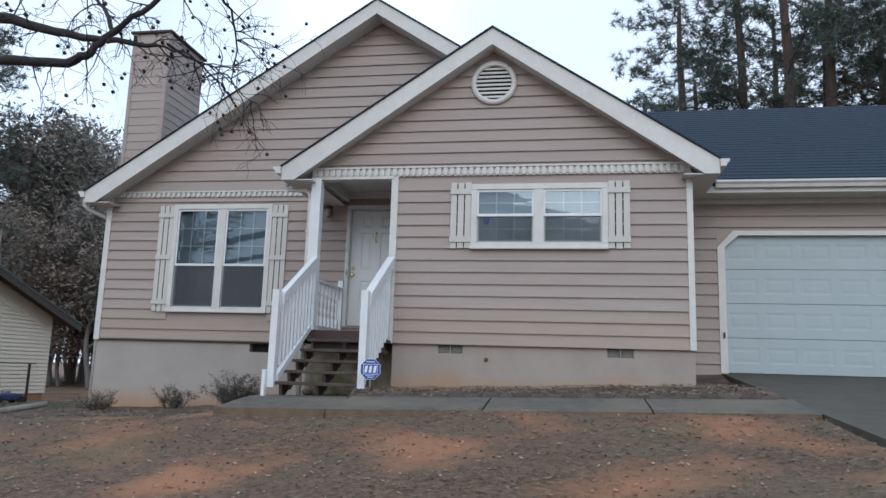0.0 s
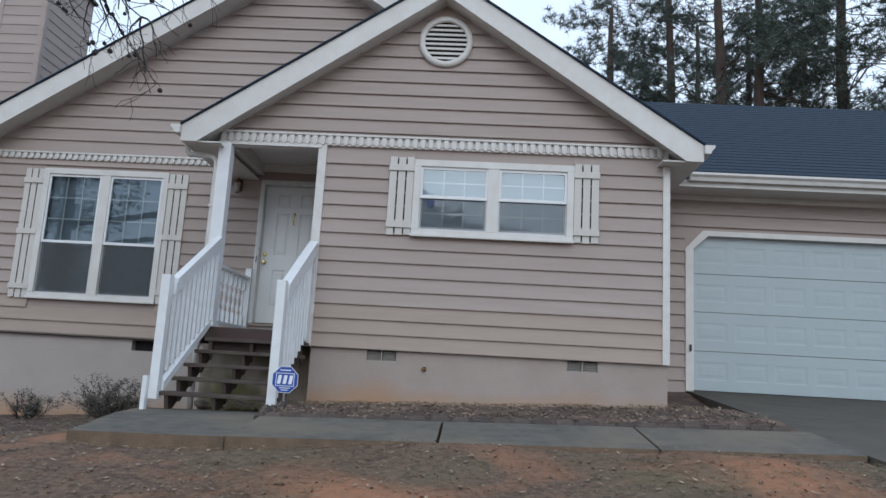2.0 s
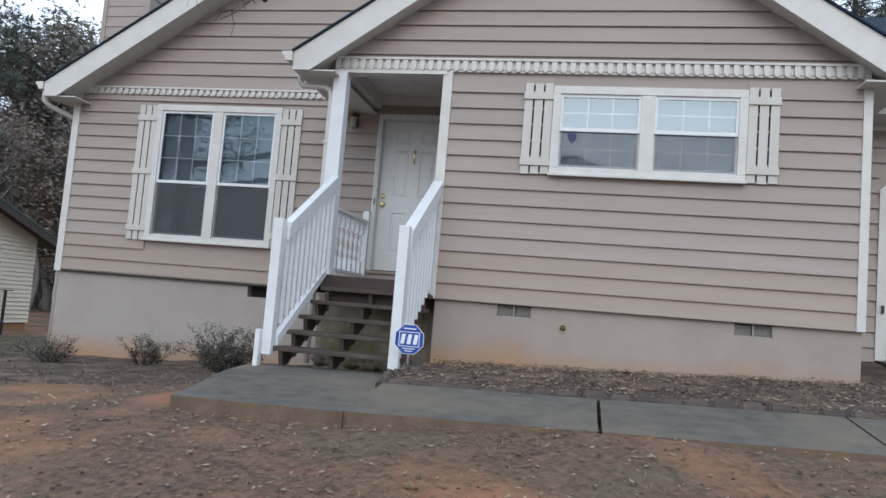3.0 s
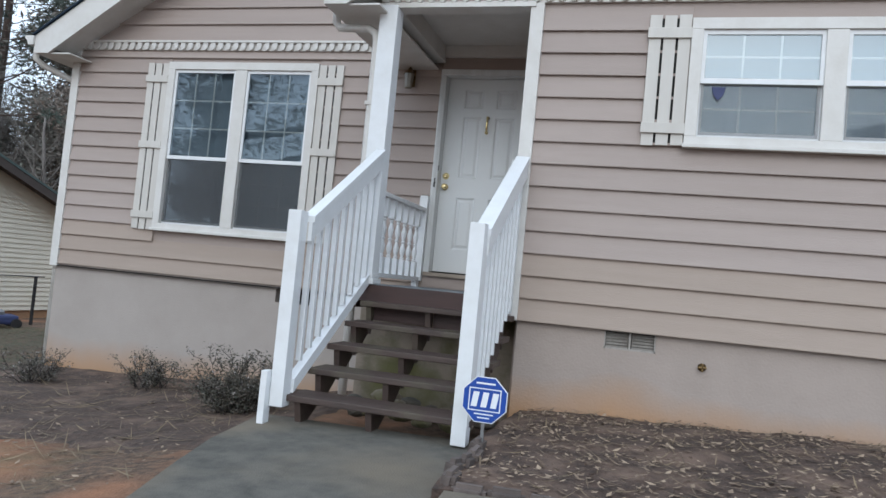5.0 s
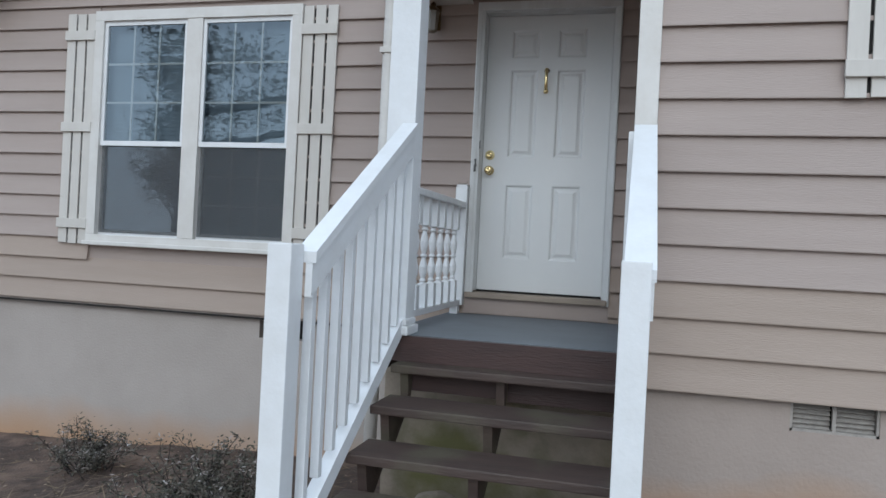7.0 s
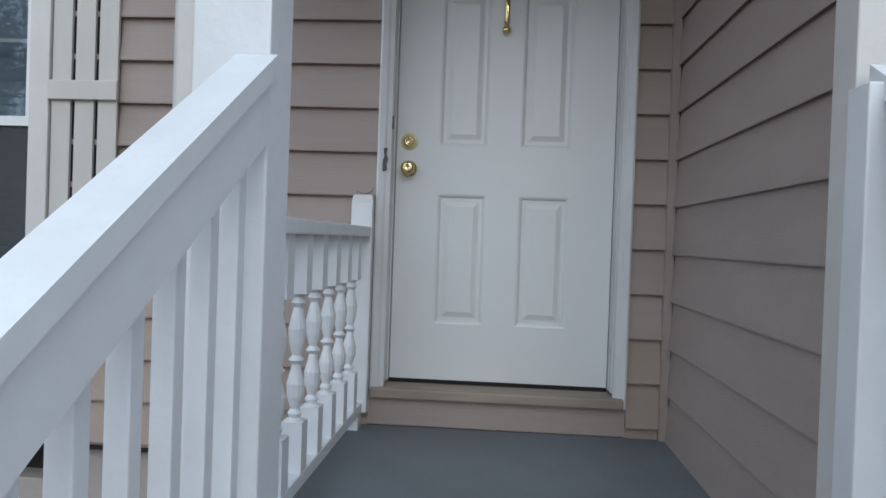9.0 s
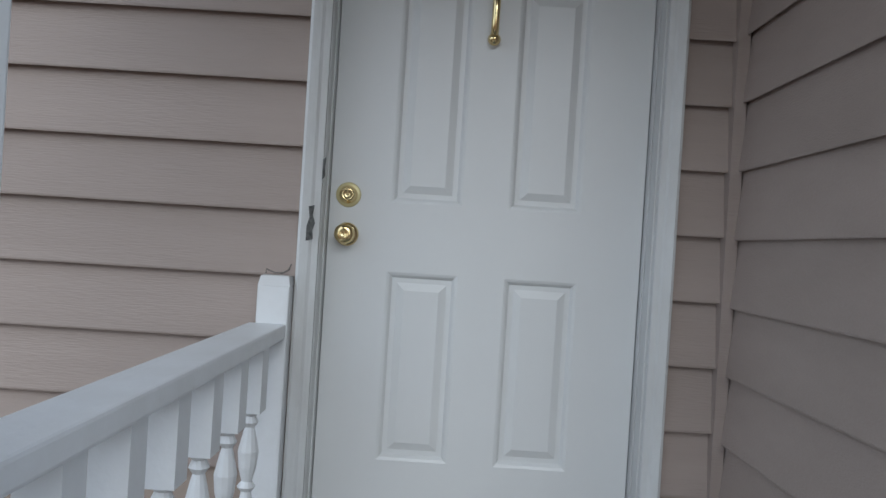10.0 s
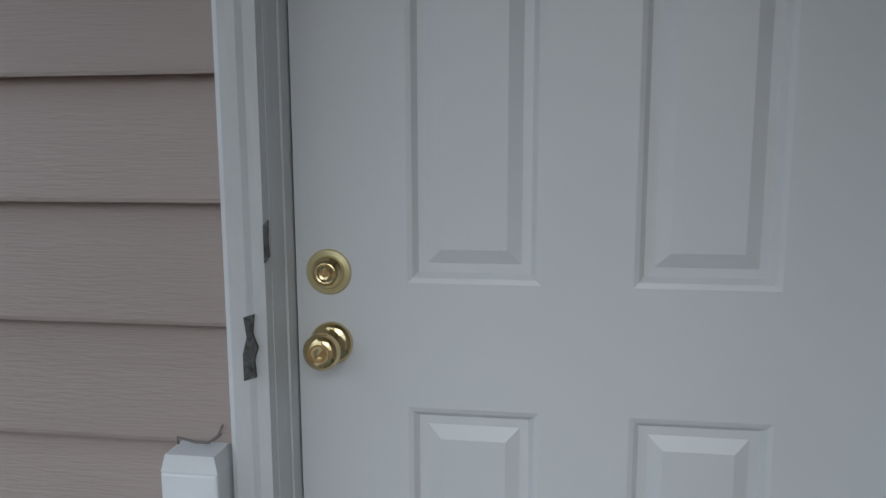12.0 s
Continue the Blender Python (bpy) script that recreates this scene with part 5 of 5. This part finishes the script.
for fine, n, ln_ in ((L1, 14, 0.55), (L1B, 9, 0.5), (L2, 15, 0.6), (L3, 11, 0.6), (L4, 13, 0.6), (L5, 14, 0.65)):
    for k in range(n):
        p = random.choice(fine[len(fine) // 3:])
        crooked(p, Vector((random.gauss(0.25, 0.8), random.gauss(0.3, 0.7), random.gauss(-0.1, 0.7))), ln_ * random.uniform(0.6, 1.2), 0.009, 2)
listed("crown", v, f, twig_mat, gum)
ball = bmesh.new()
bmesh.ops.create_icosphere(ball, subdivisions=1, radius=0.021)
for vert in ball.verts:
    vert.co *= random.uniform(0.8, 1.25)
ball_mesh = mesh_of("seed_ball", ball, twig_mat)
for k in range(110):
    c = random.choice(tips)
    b = part("seed_ball", ball_mesh, twig_mat, gum)
    b.location = c + Vector((0, 0, -0.03))


def bush(x, y, h, w, seed, stems, dense, label):
    """Wiry stems from a crown, thin dull leaves and dry pale flower heads at the tips."""
    random.seed(seed)
    b = thing("bush", label, "bush", x, y, ground_height(x, y), group="foundation bushes")
    v, f, tips, ends = [], [], [], []
    for i in range(stems):
        a = random.uniform(0, 6.28)
        first = len(tips)
        branch_tree(v, f, Vector((random.gauss(0, 0.07), random.gauss(0, 0.06), -0.03)), Vector((math.cos(a) * w, math.sin(a) * w, random.uniform(0.6, 1.3))), h * random.uniform(0.6, 1.15), 0.006, 2, 0.6, 0.06, 4, tips, (2, 3))
        ends += random.sample(tips[first:], min(3, len(tips) - first))
    listed("stem", v, f, twig_mat, b)
    lv, lf = [], []
    for c in tips:
        if random.random() < dense and c.z > h * 0.12:
            leaf_cards(lv, lf, c, 6 if dense < 1 else 11, 0.030, 0.0145)
    listed("leaves", lv, lf, bush_leaf, b, False)
    hv, hf = [], []
    for c in ends:
        leaf_cards(hv, hf, c + Vector((0, 0, 0.012)), 7, 0.016, 0.012)
    listed("seed_heads", hv, hf, seed_head, b, False)
    return b


bush(-2.64, -0.80, 0.25, 0.9, 51, 30, 0.8, "thin half-bare foundation bush with dry seed heads")
bush(-1.08, -1.75, 0.34, 0.75, 52, 52, 1.6, "dense dark foundation bush with pale dry heads beside the stairs")
bush(-3.85, -1.00, 0.24, 1.0, 53, 24, 0.7, "scraggly low bush at the house corner")

# litter: dead leaves, straw and thin grass
random.seed(61)


def scatter(name, n, area, height, mat, size, label, category, lift=0.01, long=1.0, bias=None, width=0.07):
    v, f = [], []
    made = 0
    while made < n:
        x, y = random.uniform(area[0], area[1]), random.uniform(area[2], area[3])
        if bias and not bias(x, y):
            made += 0.2
            continue
        made += 1
        z = height(x, y) + lift * random.random() + 0.006
        a = random.uniform(0, 6.28)
        s = size * random.uniform(0.5, 1.5)
        d = Vector((math.cos(a), math.sin(a), random.uniform(-0.12, 0.25))) * s * long
        e = Vector((-math.sin(a), math.cos(a), random.uniform(-0.3, 0.3))) * s * (0.45 if long == 1.0 else width)
        c = Vector((x, y, z))
        k = len(v)
        v += [c - d, c + e, c + d + Vector((0, 0, s * 0.2)), c - e]
        f.append((k, k + 1, k + 2, k + 3))
    ob = listed(name, v, f, mat, None, False)
    return tagged(ob, label, category, kind="stuff")


def lawn_z(x, y):
    return ground_height(x, y) + 0.035 * noise.noise((x * 0.8, y * 0.8, 0.3)) + 0.014 * noise.noise((x * 3.1, y * 3.1, 5.0))


scatter("dead_leaves", 11000, (-9, 6.0, -12.5, -5.0), lawn_z, litter_mat, 0.020, "curled dead leaves on the lawn", "leaves")
scatter("dead_grass", 60000, (-9, 6.0, -12.5, -4.98), lawn_z, straw_mat, 0.022, "dead brown grass blades on the lawn", "grass", 0.02, 1.6, lambda x, y: noise.noise((x * 0.7, y * 0.7, 9)) > -0.25)
scatter("sparse_grass", 36000, (-9, 6.0, -12.5, -5.0), lawn_z, grass_mat, 0.026, "thin olive winter grass", "grass", 0.02, 1.6, lambda x, y: noise.noise((x * 0.6 + 4, y * 0.6, 3)) > 0.05)
scatter("bed_straw", 1500, (1.35, 5.9, -3.95, -1.62), bed_z, straw_mat, 0.045, "pale straw and twigs on the mulch", "straw", 0.03, 1.6)
scatter("bed_leaves", 3800, (1.35, 5.9, -3.95, -1.62), bed_z, litter_mat, 0.02, "dead leaves on the mulch", "leaves", 0.03)
scatter("side_straw", 1500, (-9, -0.4, -4.9, -0.3), lawn_z, straw_mat, 0.06, "pale pine straw below the left wall", "straw", 0.02, 1.6)
scatter("side_leaves", 2500, (-9, -0.4, -4.9, -0.2), lawn_z, litter_mat, 0.02, "dead leaves below the left wall", "leaves", 0.02)

# bare, shaded soil under the left wall, with a ragged front
random.seed(62)
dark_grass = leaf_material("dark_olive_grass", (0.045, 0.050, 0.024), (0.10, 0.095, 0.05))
rows = []
for j in range(25):
    row = []
    for i in range(61):
        x = -5.6 + 5.35 * i / 60
        front = -3.5 + 0.5 * noise.noise((x * 0.9, 3.0, 8.0)) + 0.15 * noise.noise((x * 4, 1.0, 2.0)) + 0.12 * (x + 3)
        y = front + (-0.07 - front) * j / 24
        sink = 0.03 if j == 0 or i in (0, 60) else 0.0
        row.append((x, y, lawn_z(x, y) + 0.016 - sink + 0.012 * noise.noise((x * 7, y * 7, 1.5))))
    rows.append(row)
sheet("soil_bed", rows, mulch_mat, 0.1, "bare dark soil bed below the left wall", "soil")
scatter("bed_sticks", 520, (-5.2, -0.4, -3.6, -0.9), lambda x, y: lawn_z(x, y) + 0.02, straw_mat, 0.11, "long pale straw and sticks on the soil", "straw", 0.02, 1.6, None, 0.028)
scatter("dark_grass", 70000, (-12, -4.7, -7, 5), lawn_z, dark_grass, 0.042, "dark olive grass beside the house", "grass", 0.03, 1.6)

v, f = [], []
random.seed(63)
for k in range(1500):
    x, y = random.uniform(-6, 6), random.uniform(-12.4, -5.05)
    s = random.uniform(0.005, 0.017)
    c = Vector((x, y, lawn_z(x, y) + s * 0.3))
    n = len(v)
    turn = random.uniform(0, 6.28)
    for r, h in ((1.0, -0.5), (0.62, 0.22)):
        v += [c + Vector((math.cos(turn + q * 1.05) * r, math.sin(turn + q * 1.05) * r, h)) * s * random.uniform(0.7, 1.25) for q in range(6)]
    f += [(n + q, n + (q + 1) % 6, n + 6 + (q + 1) % 6, n + 6 + q) for q in range(6)] + [tuple(range(n + 6, n + 12))]
tagged(listed("clay_clods", v, f, mulch_mat, None, False), "small clods and pebbles of clay on the lawn", "clods", kind="stuff")

# ---- neighbour's house: its gable end faces the yard ----
nb = thing("neighbour_house", "cream vinyl-sided neighbour house with a brown eave", "house", -12.0, 5.3, -1.9)
nb.rotation_euler = (0, 0, radians(90))
SIDE, TOP, PITCH = 2.9, 3.72, 0.365
part("wall", prism([(-SIDE, 0.35), (SIDE, 0.35), (SIDE, TOP - PITCH * SIDE), (0, TOP), (-SIDE, TOP - PITCH * SIDE)], "y", 0.0, 9.0), vinyl, nb)
part("base", boxes((-SIDE + 0.02, SIDE - 0.02, 0.02, 9.0, -0.5, 0.36)), vinyl_clay, nb)
for i in range(31):
    zz = 0.36 + i * 0.112
    half = min(SIDE, (TOP - zz - 0.1) / PITCH)
    if half > 0.1:
        part("vinyl_course", prism([(0.0, zz + 0.02), (-0.004, zz + 0.02), (-0.032, zz), (-0.004, zz + 0.125), (0.0, zz + 0.125)], "x", -half, half), vinyl, nb)
for s in (-1, 1):
    part("roof_slope", prism([(0, TOP + 0.14), (s * 3.75, TOP + 0.14 - PITCH * 3.75), (s * 3.75, TOP + 0.09 - PITCH * 3.75), (0, TOP + 0.08)], "y", -0.45, 9.3), green_roof, nb)
    part("rake_board", prism([(0, TOP + 0.078), (s * 3.72, TOP + 0.078 - PITCH * 3.72), (s * 3.72, TOP - 0.11 - PITCH * 3.72), (0, TOP - 0.11)], "y", -0.44, -0.39), brown_trim, nb)
    part("soffit", prism([(0, TOP + 0.02), (s * 3.7, TOP + 0.02 - PITCH * 3.7), (s * 3.7, TOP - PITCH * 3.7), (0, TOP)], "y", -0.385, 0.0), brown_trim, nb)
part("gable_vent", boxes((-0.62, -0.32, -0.055, -0.034, 2.85, 3.28)), trim_white, nb)
for i in range(7):
    part("vent_slat", boxes((-0.60, -0.34, -0.068, -0.056, 2.88 + i * 0.056, 2.91 + i * 0.056)), vinyl, nb)
wv = part("window", boxes((-0.88, 0.2, -0.06, -0.034, 1.2, 2.18)), trim_white, nb)
part("pane", boxes((-0.82, 0.14, -0.07, -0.061, 1.25, 2.12)), dark_gap, wv)
for x in (-0.58, -0.34, -0.10):
    part("muntin", boxes((x - 0.012, x + 0.012, -0.078, -0.071, 1.6, 2.1)), vent_metal, wv)
ac = thing("window_air_conditioner", "beige window air conditioner with two round fans", "air conditioner", -11.93, 4.9, -0.66)
ac.rotation_euler = (0, 0, radians(90))
part("case", boxes((-0.36, 0.36, -0.30, 0.03, 0.0, 0.30), bevel=0.015), trim_white, ac)
for x in (-0.13, 0.15):
    c_ = part("fan_grille", lathe([(0.11, 0), (0.11, 0.008), (0.08, 0.012), (0.08, 0.004), (0.03, 0.004), (0.03, 0.012)], 20), vent_metal, ac)
    c_.location, c_.rotation_euler = (x, -0.302, 0.15), (radians(90), 0, 0)
fe = thing("chain_fence", "dark wire fence rail and posts before the neighbour house", "fence", -11.0, 4.6, ground_height(-11.0, 4.6))
fe.rotation_euler = (0, 0, radians(78))
for x in (-6.0, -3.0, 0.0, 1.3):
    part("post", boxes((x - 0.025, x + 0.025, -0.025, 0.025, -0.2, 1.05)), black_plastic, fe)
pipe("top_rail", ((-6.2, 0, 1.02), (1.5, 0, 1.05)), 0.012, black_plastic, fe)
mw = thing("lawn_mower", "push mower under a blue cover with a dark handle", "lawn mower", -10.25, 4.55, ground_height(-10.25, 4.55))
mw.rotation_euler = (0, 0, radians(60))
part("deck", boxes((-0.3, 0.32, -0.25, 0.25, 0.08, 0.26), bevel=0.05), blue_cloth, mw)
part("engine", lathe([(0.11, 0.26), (0.11, 0.32), (0.06, 0.36)], 12), grey_metal, mw)
for x, y in ((-0.25, -0.27), (0.27, -0.27), (-0.25, 0.27), (0.27, 0.27)):
    w_ = part("wheel", lathe([(0.1, -0.025), (0.1, 0.025)], 16), black_plastic, mw)
    w_.location, w_.rotation_euler = (x, y, 0.1), (radians(90), 0, 0)
for y in (-0.2, 0.2):
    pipe("handle_bar", ((-0.28, y, 0.2), (-0.8, y, 0.75), (-1.05, y, 0.98)), 0.014, black_plastic, mw)
pipe("handle_grip", ((-1.05, -0.2, 0.98), (-1.05, 0.2, 0.98)), 0.016, black_plastic, mw)
# play yard seen past the corner
sl_ = thing("playground_slide", "pale yellow slide on a metal swing frame", "slide", -11.0, 13.0, ground_height(-11, 13))
part("chute", prism([(-0.7, 0.3), (0.5, 1.5), (0.5, 1.6), (-0.7, 0.4)], "y", 0, 0.45), yellow_plastic, sl_)
for a, b in (((0.5, 0, 1.8), (0.2, 0, 0)), ((0.5, 0, 1.8), (0.9, 0, 0)), ((0.5, 2, 1.8), (0.2, 2, 0)), ((0.5, 2, 1.8), (0.9, 2, 0)), ((0.5, 0, 1.8), (0.5, 2, 1.8))):
    pipe("frame_tube", (a, b), 0.03, grey_metal, sl_)
tc_ = thing("toy_car", "small orange and white plastic ride-on toy", "toy", -9.4, 9.4, ground_height(-9.4, 9.4))
part("body", boxes((-0.3, 0.3, -0.15, 0.15, 0.1, 0.24), bevel=0.04), trim_white, tc_)
part("seat_back", prism([(-0.05, 0.24), (0.12, 0.24), (0.05, 0.6)], "y", -0.12, 0.12), orange_plastic, tc_)
for x in (-0.2, 0.2):
    w_ = part("wheel", lathe([(0.1, -0.18), (0.1, 0.18)], 14), black_plastic, tc_)
    w_.location, w_.rotation_euler = (x, 0, 0.1), (radians(90), 0, 0)
# fallen log by the bush at the corner
lg = thing("fallen_branch", "short dark fallen branch on the grass", "branch", -4.3, -2.2, ground_height(-4.3, -2.2))
pipe("stick", ((-0.35, -0.1, 0.03), (0, 0.05, 0.1), (0.3, 0.15, 0.16)), 0.045, bark, lg)
